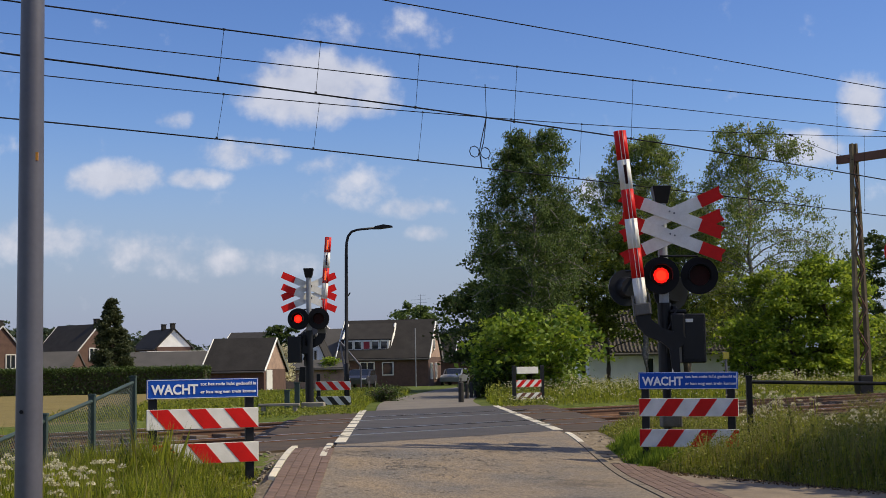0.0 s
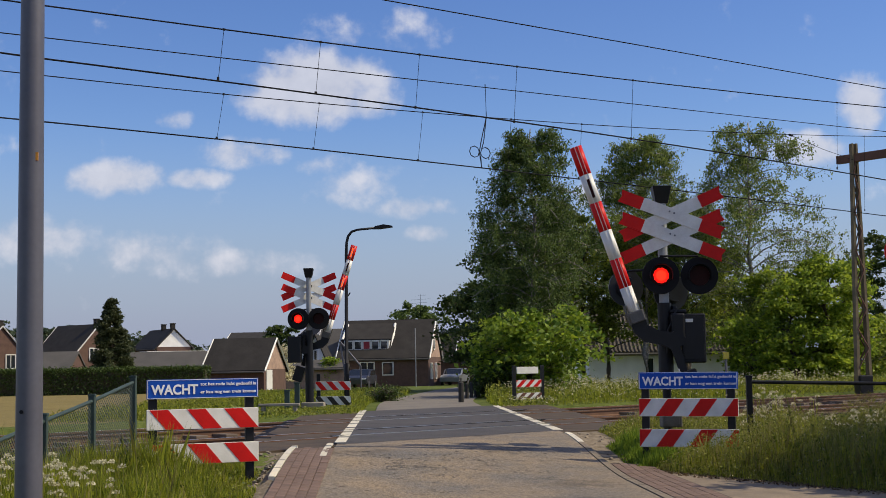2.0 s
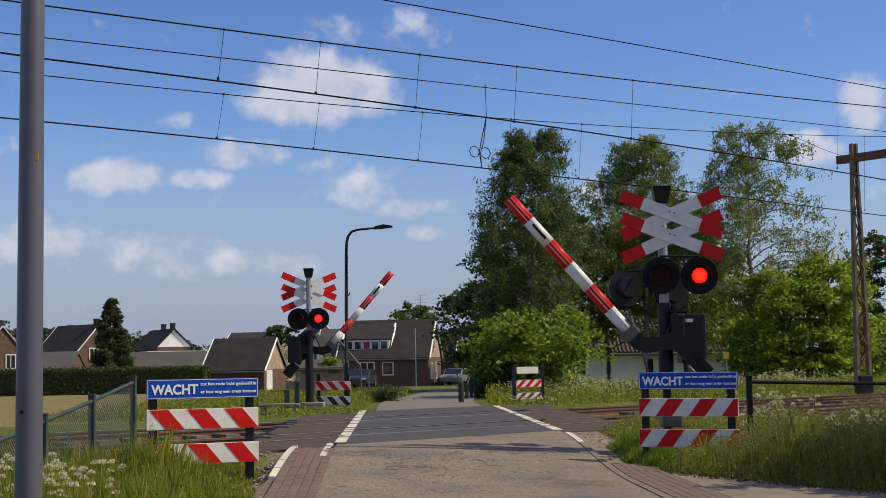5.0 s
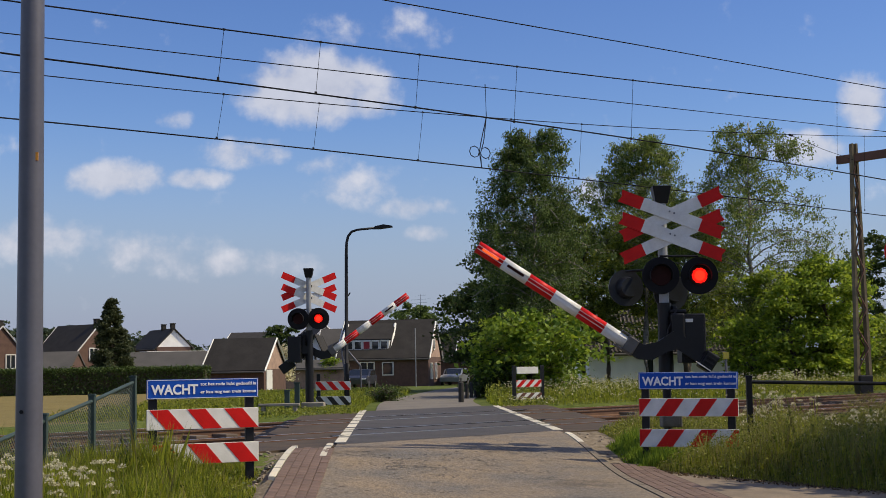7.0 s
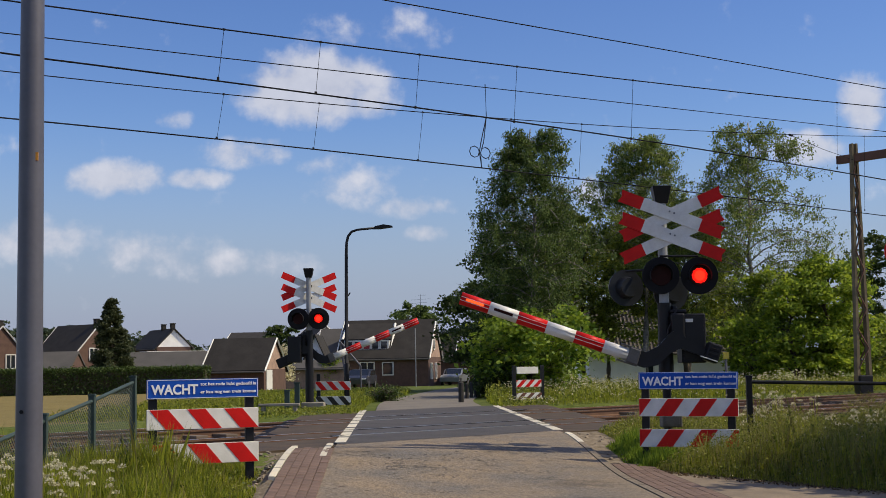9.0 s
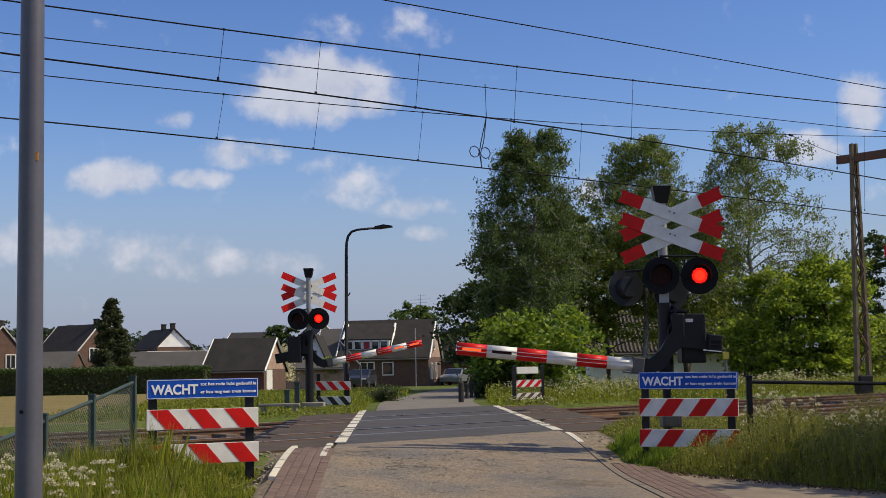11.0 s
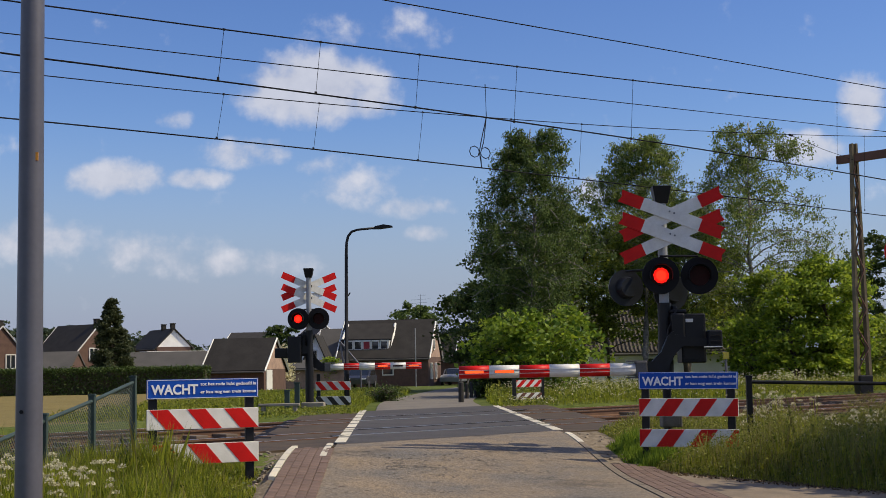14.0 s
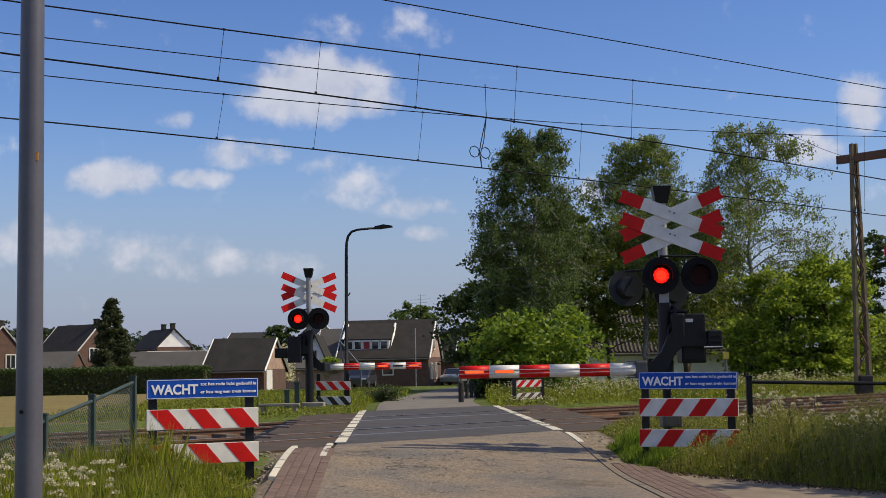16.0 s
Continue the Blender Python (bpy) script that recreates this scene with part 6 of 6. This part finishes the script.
def make_trees():
    bb = M["birch_bark"]
    birch(3.75, 58, 11.9, 2.75, 11, M["birch_deep"], "tall dark green weeping birch beside the lane", strands=6, per=21, base=0.12, limbs=74)
    birch(9.3, 62, 12.3, 2.9, 14, M["birch_leaf"], "slender weeping birch with an open crown", strands=6, per=20, base=0.30, limbs=54)
    birch(13.7, 60, 12.4, 3.4, 16, M["birch_leaf"], "wide open weeping birch with drooping twigs", strands=5, per=18, base=0.16, limbs=62)
    tree(2.45, 61, 5.2, 2.0, 12, M["dark_leaf"], M["bark"], "dark leafy tree beside the lane", count=16000, base=0.08, size=0.2)
    tree(3.7, 63, 8.0, 2.1, 13, M["dark_leaf"], M["bark"], "dark leafy tree beside the lane", count=20000, base=0.1, size=0.2)
    tree(6.6, 64, 8.6, 2.6, 30, M["mid_leaf"], M["bark"], "open leafy tree behind the birches", count=9000, base=0.42, size=0.2, trunk_r=0.13)
    tree(8.0, 67, 7.6, 2.6, 15, M["mid_leaf"], M["bark"], "leafy tree in front of the farmhouse", count=12000, base=0.24, size=0.19, trunk_r=0.12)
    tree(11.4, 64, 8.2, 2.4, 17, M["mid_leaf"], M["bark"], "green tree between the birches", count=14000, base=0.34, size=0.19)
    tree(11.9, 67, 9.0, 2.5, 31, M["mid_leaf"], M["bark"], "green tree behind the birches", count=14000, base=0.34, size=0.2)
    tree(14.6, 57, 4.9, 2.0, 20, M["bright_leaf"], M["bark"], "green shrub under the birches", count=13000, base=0.05, size=0.18)
    tree(16.1, 57, 5.6, 1.9, 18, M["bright_leaf"], M["bark"], "bright green young tree in sun", count=17000, base=0.05, size=0.18)
    tree(12.6, 56, 2.9, 1.3, 35, M["bright_leaf"], M["bark"], "low green shrub under the birches", "bush", count=5000, base=0.02, size=0.17, name="bush", trunk_r=0.05, group="bushes")
    tree(3.0, 46.5, 2.75, 1.7, 21, M["hazel_leaf"], M["bark"], "bright green broad hazel bush beside the lane", "bush", count=9000, base=0.02, size=0.2, name="bush", trunk_r=0.06, group="bushes")
    # dark bush stands in for the shadow under the hazel and trees
    tree(1.85, 47.2, 1.6, 0.75, 22, M["dark_leaf"], M["bark"], "dark low bush standing in for shade at the lane's edge", "bush", count=7000, base=0.02, size=0.16, name="bush", trunk_r=0.05, group="bushes")
    tree(16.5, 71, 3.4, 1.8, 33, M["mid_leaf"], M["bark"], "shrub in front of the white farmhouse", "bush", count=6000, base=0.02, size=0.22, name="bush", trunk_r=0.05, group="bushes")
    tree(3.7, 116, 6.0, 1.7, 34, M["dark_leaf"], M["bark"], "dark tree beside the lane by the garage", "round", count=6000, base=0.1, size=0.28)
    tree(-1.95, 43.0, 0.42, 0.24, 52, M["dark_leaf"], M["bark"], "low dark green clump on the verge beside the lane", "bush", count=2200, base=0.02, size=0.06, name="bush", trunk_r=0.02, group="bushes")
    # unseen shrub added beyond the right edge to cast shade over the near verge
    tree(8.4, 14.4, 4.0, 1.5, 51, M["mid_leaf"], M["bark"], "unseen shrub added to shade the verge", "bush", count=13000, base=0.05, size=0.22, name="bush", trunk_r=0.06, group="bushes")
    tree(28.0, 84, 9.4, 2.3, 23, M["dark_leaf"], bb, "dark tree beyond the railway", "round", count=14000, base=0.1, size=0.25)
    tree(22.6, 72, 3.6, 2.4, 24, M["mid_leaf"], M["bark"], "green shrub beyond the railway", "round", count=9000, base=0.04, size=0.24)
    tree(-21.2, 86, 6.4, 1.6, 25, M["conifer_leaf"], M["bark"], "dark green conifer beside the hedge", "conifer", count=62000, base=0.03, size=0.13, trunk_r=0.13)
    tree(-2.6, 138, 8.2, 2.5, 26, M["birch_deep"], M["bark"], "green tree behind the brick house", "round", count=7000, base=0.3, size=0.35)
    tree(-15.4, 128, 6.0, 1.2, 27, M["dark_leaf"], M["bark"], "dark tree among the houses", "round", count=5000, base=0.2, size=0.35)
    tree(-12.0, 100, 3.3, 1.0, 28, M["umbel"], M["bark"], "small tree in pale blossom beside the barn", "round", count=1800, base=0.2, size=0.2, trunk_r=0.05)
    tree(-8.75, 106, 2.5, 0.45, 29, M["bright_leaf"], M["bark"], "yellow-green shrub beside the carport", "round", count=2500, base=0.05, size=0.2, trunk_r=0.05)
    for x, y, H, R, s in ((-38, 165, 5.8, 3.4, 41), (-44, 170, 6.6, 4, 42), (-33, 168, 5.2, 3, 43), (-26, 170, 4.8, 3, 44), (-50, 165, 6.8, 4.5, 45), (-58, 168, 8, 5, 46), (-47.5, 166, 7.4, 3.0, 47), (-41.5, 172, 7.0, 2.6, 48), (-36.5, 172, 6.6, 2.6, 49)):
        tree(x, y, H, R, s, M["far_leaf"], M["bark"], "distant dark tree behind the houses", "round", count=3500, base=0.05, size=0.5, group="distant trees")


def hedge():
    rng = np.random.default_rng(5)
    h = thing("hedge", pose(0, 0, 0), "long trimmed dark green hedge along the field", "hedge")
    bm = B()
    a, b = Vector((-27, 70.5, -0.1)), Vector((-12.4, 71.5, -0.1))
    c = (a + b) / 2
    box(bm, (c.x, c.y, 0.5), ((b - a).length - 0.3, 0.9, 1.2), (0, 0, math.degrees(math.atan2(b.y - a.y, b.x - a.x))))
    part("inner_wood", bm, M["bark"], h)
    n = 42000
    s, t = rng.uniform(0, 1, n), rng.uniform(-0.1, 1.3, n)
    yy = rng.choice([-1, 1], n) * rng.uniform(0.4, 0.75, n)
    top = rng.uniform(0, 1, n) < 0.35
    t[top] = 1.22 + rng.normal(size=top.sum()) * 0.07
    yy[top] = rng.uniform(-0.7, 0.7, top.sum())
    pos = np.stack([a.x + (b.x - a.x) * s, a.y + (b.y - a.y) * s + yy, t - 0.02], 1)
    ob = new("foliage", leaves_mesh("foliage", pos, 0.10, rng, M["hedge_leaf"]))
    ob.parent = h


def blades_mesh(name, xs, ys, hs, rng, material, width=0.006, bend=0.35, z0=None):
    n = len(xs)
    az = rng.uniform(0, 2 * math.pi, n)
    side = np.stack([np.cos(az), np.sin(az), np.zeros(n)], 1) * (width * rng.uniform(0.6, 1.5, n))[:, None]
    az2 = rng.uniform(0, 2 * math.pi, n)
    lean = np.stack([np.cos(az2), np.sin(az2), np.zeros(n)], 1) * (hs * bend * rng.uniform(0.1, 1.0, n))[:, None]
    z = np.array([height(a, b) for a, b in zip(xs, ys)]) - 0.02
    root = np.stack([xs, ys, z], 1)
    up = np.stack([np.zeros(n), np.zeros(n), hs], 1)
    mid = root + up * 0.55 + lean * 0.3
    tip = root + up + lean
    v = np.stack([root - side, root + side, mid + side * 0.8, tip, mid - side * 0.8], 1).reshape(-1, 3)
    me = bpy.data.meshes.new(name)
    me.vertices.add(len(v))
    me.vertices.foreach_set("co", v.ravel())
    me.loops.add(n * 5)
    me.loops.foreach_set("vertex_index", np.arange(n * 5))
    me.polygons.add(n)
    me.polygons.foreach_set("loop_start", np.arange(0, n * 5, 5))
    me.update(calc_edges=True)
    me.materials.append(material)
    return me


def grass_patch(name, n, region, hmin, hmax, seed, material, label, width=0.006):
    """region(rng, n) gives x, y and a height factor."""
    rng = np.random.default_rng(seed)
    xs, ys, k = region(rng, n)
    hs = (hmin + (hmax - hmin) * rng.uniform(0, 1, len(xs))) * k
    ob = new(name, blades_mesh(name, xs, ys, hs, rng, material, width))
    tagged(ob, label, "grass", kind="stuff")


def region_box(x0, x1, y0, y1, clip=None, fac=None):
    def f(rng, n):
        xs, ys = rng.uniform(x0, x1, n), rng.uniform(y0, y1, n)
        k = np.ones(n)
        if fac:
            k = np.array([fac(a, b) for a, b in zip(xs, ys)])
        cl = np.array([0.55 + 0.9 * (0.5 + noise.noise((a * 1.1, b * 1.1, 7.0))) for a, b in zip(xs, ys)])
        k = k * cl
        ok = k > 0.12
        return xs[ok], ys[ok], k[ok]
    return f


def umbels(seed, spots, label):
    """Cow parsley: a stalk and flat white flower heads of many florets."""
    rng = np.random.default_rng(seed)
    for x, y, h in spots:
        z = height(x, y)
        t = thing("cow_parsley", pose(x, y, z), label, "wildflower", "cow parsley")
        bm = B()
        for _ in range(4):
            fl = []
            a = rng.uniform(0, 2 * math.pi)
            r = rng.uniform(0.03, 0.2)
            top = Vector((math.cos(a) * r, math.sin(a) * r, h * rng.uniform(0.8, 1.02)))
            tube(bm, (0, 0, 0), top, 0.005, 0.003, seg=4, caps=False)
            for _ in range(46):
                b, rr = rng.uniform(0, 2 * math.pi), 0.038 * math.sqrt(rng.uniform(0, 1))
                fl.append((top.x + rr * math.cos(b), top.y + rr * math.sin(b), top.z + 0.006 * rng.normal() - rr * rr * 14))
            ob = new("flower_head", leaves_mesh("flower_head", np.array(fl), 0.018, rng, M["umbel"], aspect=0.9))
            ob.parent = t
        part("stalk", bm, M["grass_blade"], t)


def make_grass():
    def left(x, y):
        return min(1.0, max(0.0, (road_x(y) - 2.3 - x) / 0.9)) * (1 - sstep(14.3, 15.4, -0.655 * x + 0.756 * y)) * (1 - 0.45 * sstep(14.5, 16.0, y))

    def right(x, y):
        q = -0.655 * x + 0.756 * y
        low = 0.6 + 0.4 * sstep(12.8, 14.5, y)
        if y < 19.2:
            # trodden lower in front of the warning board
            low *= 1 - 0.3 * sstep(15.8, 17.0, y) * (1 - sstep(3.5, 4.3, x))
        edge = max(road_x(y) + 2.35, 3.0 + (16.2 - y) * 0.58)
        return min(1.0, max(0.0, (x - edge + 0.12) / 0.6)) * low * (1 - 0.55 * sstep(10.0, 13.0, q)) * (1 - sstep(15.0, 15.7, q))
    lab = "tall green verge grass with seed heads"
    grass_patch("verge_grass", 85000, region_box(-6.5, -1.5, 9.0, 17.4, fac=left), 0.2, 0.66, 61, M["grass_blade"], lab, 0.0048)
    grass_patch("verge_grass", 6000, region_box(-6.5, -1.5, 9.0, 17.4, fac=left), 0.4, 0.78, 62, M["grass_dry"], lab, 0.004)
    grass_patch("verge_grass", 62000, region_box(2.0, 9.5, 11.0, 24, fac=right), 0.2, 0.6, 63, M["grass_blade"], lab, 0.0045)
    grass_patch("verge_grass", 70000, region_box(2.0, 9.5, 11.0, 24, fac=right), 0.35, 0.74, 64, M["grass_dry"], lab, 0.0022)

    grass_patch("verge_grass", 9000, region_box(2.2, 3.0, 17.2, 19.6, fac=lambda x, y: 0.9 * min(1.0, max(0.0, (x - road_x(y) - 2.05) / 0.5))), 0.15, 0.42, 67, M["hazel_leaf"], "lush green grass by the warning board", 0.006)

    def far_side(x, y):
        q = -0.655 * x + 0.756 * y
        o = x - road_x(y)
        k = 0.3 if (1.6 < x < 3.1 and y < 40.3) or (-5.2 < x < -2.3 and y < 38.9) else 1.0
        return k * sstep(25.9, 26.4, q) * (1.0 if o > 1.8 or o < -1.7 else 0.0)
    grass_patch("far_grass", 90000, region_box(1.2, 26, 36, 60, fac=far_side), 0.12, 0.4, 65, M["grass_blade"], "tall weeds beyond the railway", 0.0065)
    grass_patch("far_grass", 45000, region_box(-9, -1.5, 30, 60, fac=far_side), 0.08, 0.26, 66, M["grass_blade"], "short grass beyond the railway", 0.0065)
    # broad-leaved weeds among the grass
    def weeds(n, region, hmax, size, seed, label, material="weed_leaf", lo=0.0):
        r = np.random.default_rng(seed)
        xs, ys, k = region(r, n)
        zs = np.array([height(a, b) for a, b in zip(xs, ys)]) + hmax * k * r.uniform(lo, 1.0, len(xs)) ** 0.8
        ob = new("weeds", leaves_mesh("weeds", np.stack([xs, ys, zs], 1), size, r, M[material], droop=-0.3, aspect=0.5))
        tagged(ob, label, "weeds", kind="stuff")
    weeds(110000, region_box(2.0, 8.5, 12.0, 22, fac=right), 0.62, 0.034, 71, "leafy weeds in the verge beside the fence")
    weeds(3000, region_box(2.0, 9.5, 11.0, 24, fac=right), 0.62, 0.022, 72, "pale seed heads in the verge", "umbel", 0.55)
    weeds(22000, region_box(-6.5, -1.5, 9.0, 17.4, fac=left), 0.45, 0.045, 73, "leafy weeds in the verge beside the lamp post")
    weeds(45000, region_box(1.2, 26, 36, 56, fac=far_side), 0.4, 0.09, 74, "leafy weeds beyond the railway")
    weeds(6500, region_box(1.8, 14, 37, 50, fac=far_side), 0.52, 0.05, 75, "white flowering weeds beyond the railway", "umbel", 0.6)
    weeds(16000, region_box(-9, -1.5, 30, 60, fac=far_side), 0.2, 0.08, 76, "low weeds beside the far signal")
    # dry litter along the foot of the verge
    r = np.random.default_rng(77)
    ys = r.uniform(12.5, 18.2, 1500)
    xs = np.array([max(road_x(b) + 2.3, 2.9 + (16.2 - b) * 0.58) for b in ys]) + r.normal(size=1500) * 0.11
    zs = np.array([height(a, b) for a, b in zip(xs, ys)]) + 0.036
    ob = new("leaf_litter", leaves_mesh("leaf_litter", np.stack([xs, ys, zs], 1), 0.035, r, M["litter"], aspect=0.6, flat=0.15))
    tagged(ob, "dry brown leaf litter along the verge", "litter", kind="stuff")
    rng = random.Random(8)
    spots = [(rng.uniform(-3.95, -2.95), rng.uniform(10.9, 12.4), rng.uniform(0.55, 0.9)) for _ in range(19)]
    spots += [(rng.uniform(4.25, 5.3), rng.uniform(19.3, 21.0), rng.uniform(0.45, 0.95)) for _ in range(22)]
    spots += [(rng.uniform(4.9, 6.1), rng.uniform(16.4, 18.0), rng.uniform(0.6, 0.82)) for _ in range(14)]
    spots += [(rng.uniform(5.7, 7.2), rng.uniform(19.0, 20.5), rng.uniform(0.45, 0.68)) for _ in range(13)]
    spots += [(rng.uniform(3.2, 13), rng.uniform(39, 50), rng.uniform(0.55, 0.8)) for _ in range(46)]
    umbels(9, spots, "cow parsley with flat white flower heads")


# ---- build ----
make_ground()
make_road()
deck_ends()
track_bed()
overhead()
portal()
make_signals()
make_boards()
trackside_bits()
near_pole()
far_lamp()
make_fences()
make_houses()
make_cars()
make_trees()
hedge()
make_grass()


def flash(on_times, on, off):
    """Rows for a lit lens: forward while on, drawn back behind its dark lens while off."""
    rows = []
    for t0, t1 in on_times:
        rows += [(t0 - 0.034, off), (t0, on), (t1 - 0.034, on), (t1, off)]
    return rows


def motions():
    first = [0.545 + 0.661 * k for k in range(-1, 25)]
    left = [(t, t + 0.26) for t in first]
    right = [(a[1], b[0] + 0.03) for a, b in zip(left, left[1:])]
    for g, key, on, off in GLOWS:
        if key == "x":
            g.matrix_basis = off
            continue
        if key == "T":
            spans = [(-5.0, 4.6), (10.8, 20.0)]
        elif key == "nT":
            spans = [(5.5, 20.0)]
        else:
            spans = left if key[-1] == "L" else right
        strip_lamp = on.translation.y == 0.0
        if strip_lamp and key[0] == "n":
            spans = [s for s in spans if s[0] >= (5.0 if key == "nT" else 10.8)]
        elif strip_lamp:
            spans = [s for s in spans if s[1] <= 4.7 or s[0] >= 10.7]
        rows = [(t, m) for t, m in flash(spans, on, off) if 0.0 < t < 16.0]
        state0 = on if any(a <= 0.0 < b for a, b in spans) else off
        state1 = on if any(a <= 16.0 < b for a, b in spans) else off
        walk(g, [(0.0, state0)] + rows + [(16.0, state1)])
    near = [(0.0, 84.5), (0.5, 84.0), (1.0, 79.0), (1.5, 75.3), (2.0, 71.9), (2.5, 68.4), (3.0, 64.6), (3.5, 60.7), (4.2, 55.3), (6.3, 39.4), (7.0, 34.0), (7.5, 30.3),
            (8.0, 26.5), (8.5, 23.0), (9.2, 18.3), (11.3, 4.5), (11.8, 1.4), (12.1, 0.0), (16.0, 0.0)]
    far = [(0.0, 85.6), (0.5, 85.2), (1.0, 79.8), (1.5, 76.0), (2.0, 72.1), (2.5, 68.2), (3.0, 64.6), (3.5, 60.6), (4.2, 55.3), (6.3, 39.9), (7.0, 35.5), (7.5, 32.3),
           (8.0, 28.8), (8.5, 25.4), (9.2, 20.8), (11.3, 9.1), (11.8, 5.4), (12.5, 1.7), (12.9, 0.0), (16.0, 0.0)]
    for boom, is_near in BOOMS:
        z = 1.41
        # the far boom is clamped a little further out along its arm
        out = pose(0, 0, 0) if is_near else pose(-0.13, 0, -0.025)
        walk(boom, [(t, pose(0.08 if is_near else 0.15, 0, z - 0.018 if is_near else z - 0.05, 0, a, 0) @ out) for t, a in (near if is_near else far)])


motions()
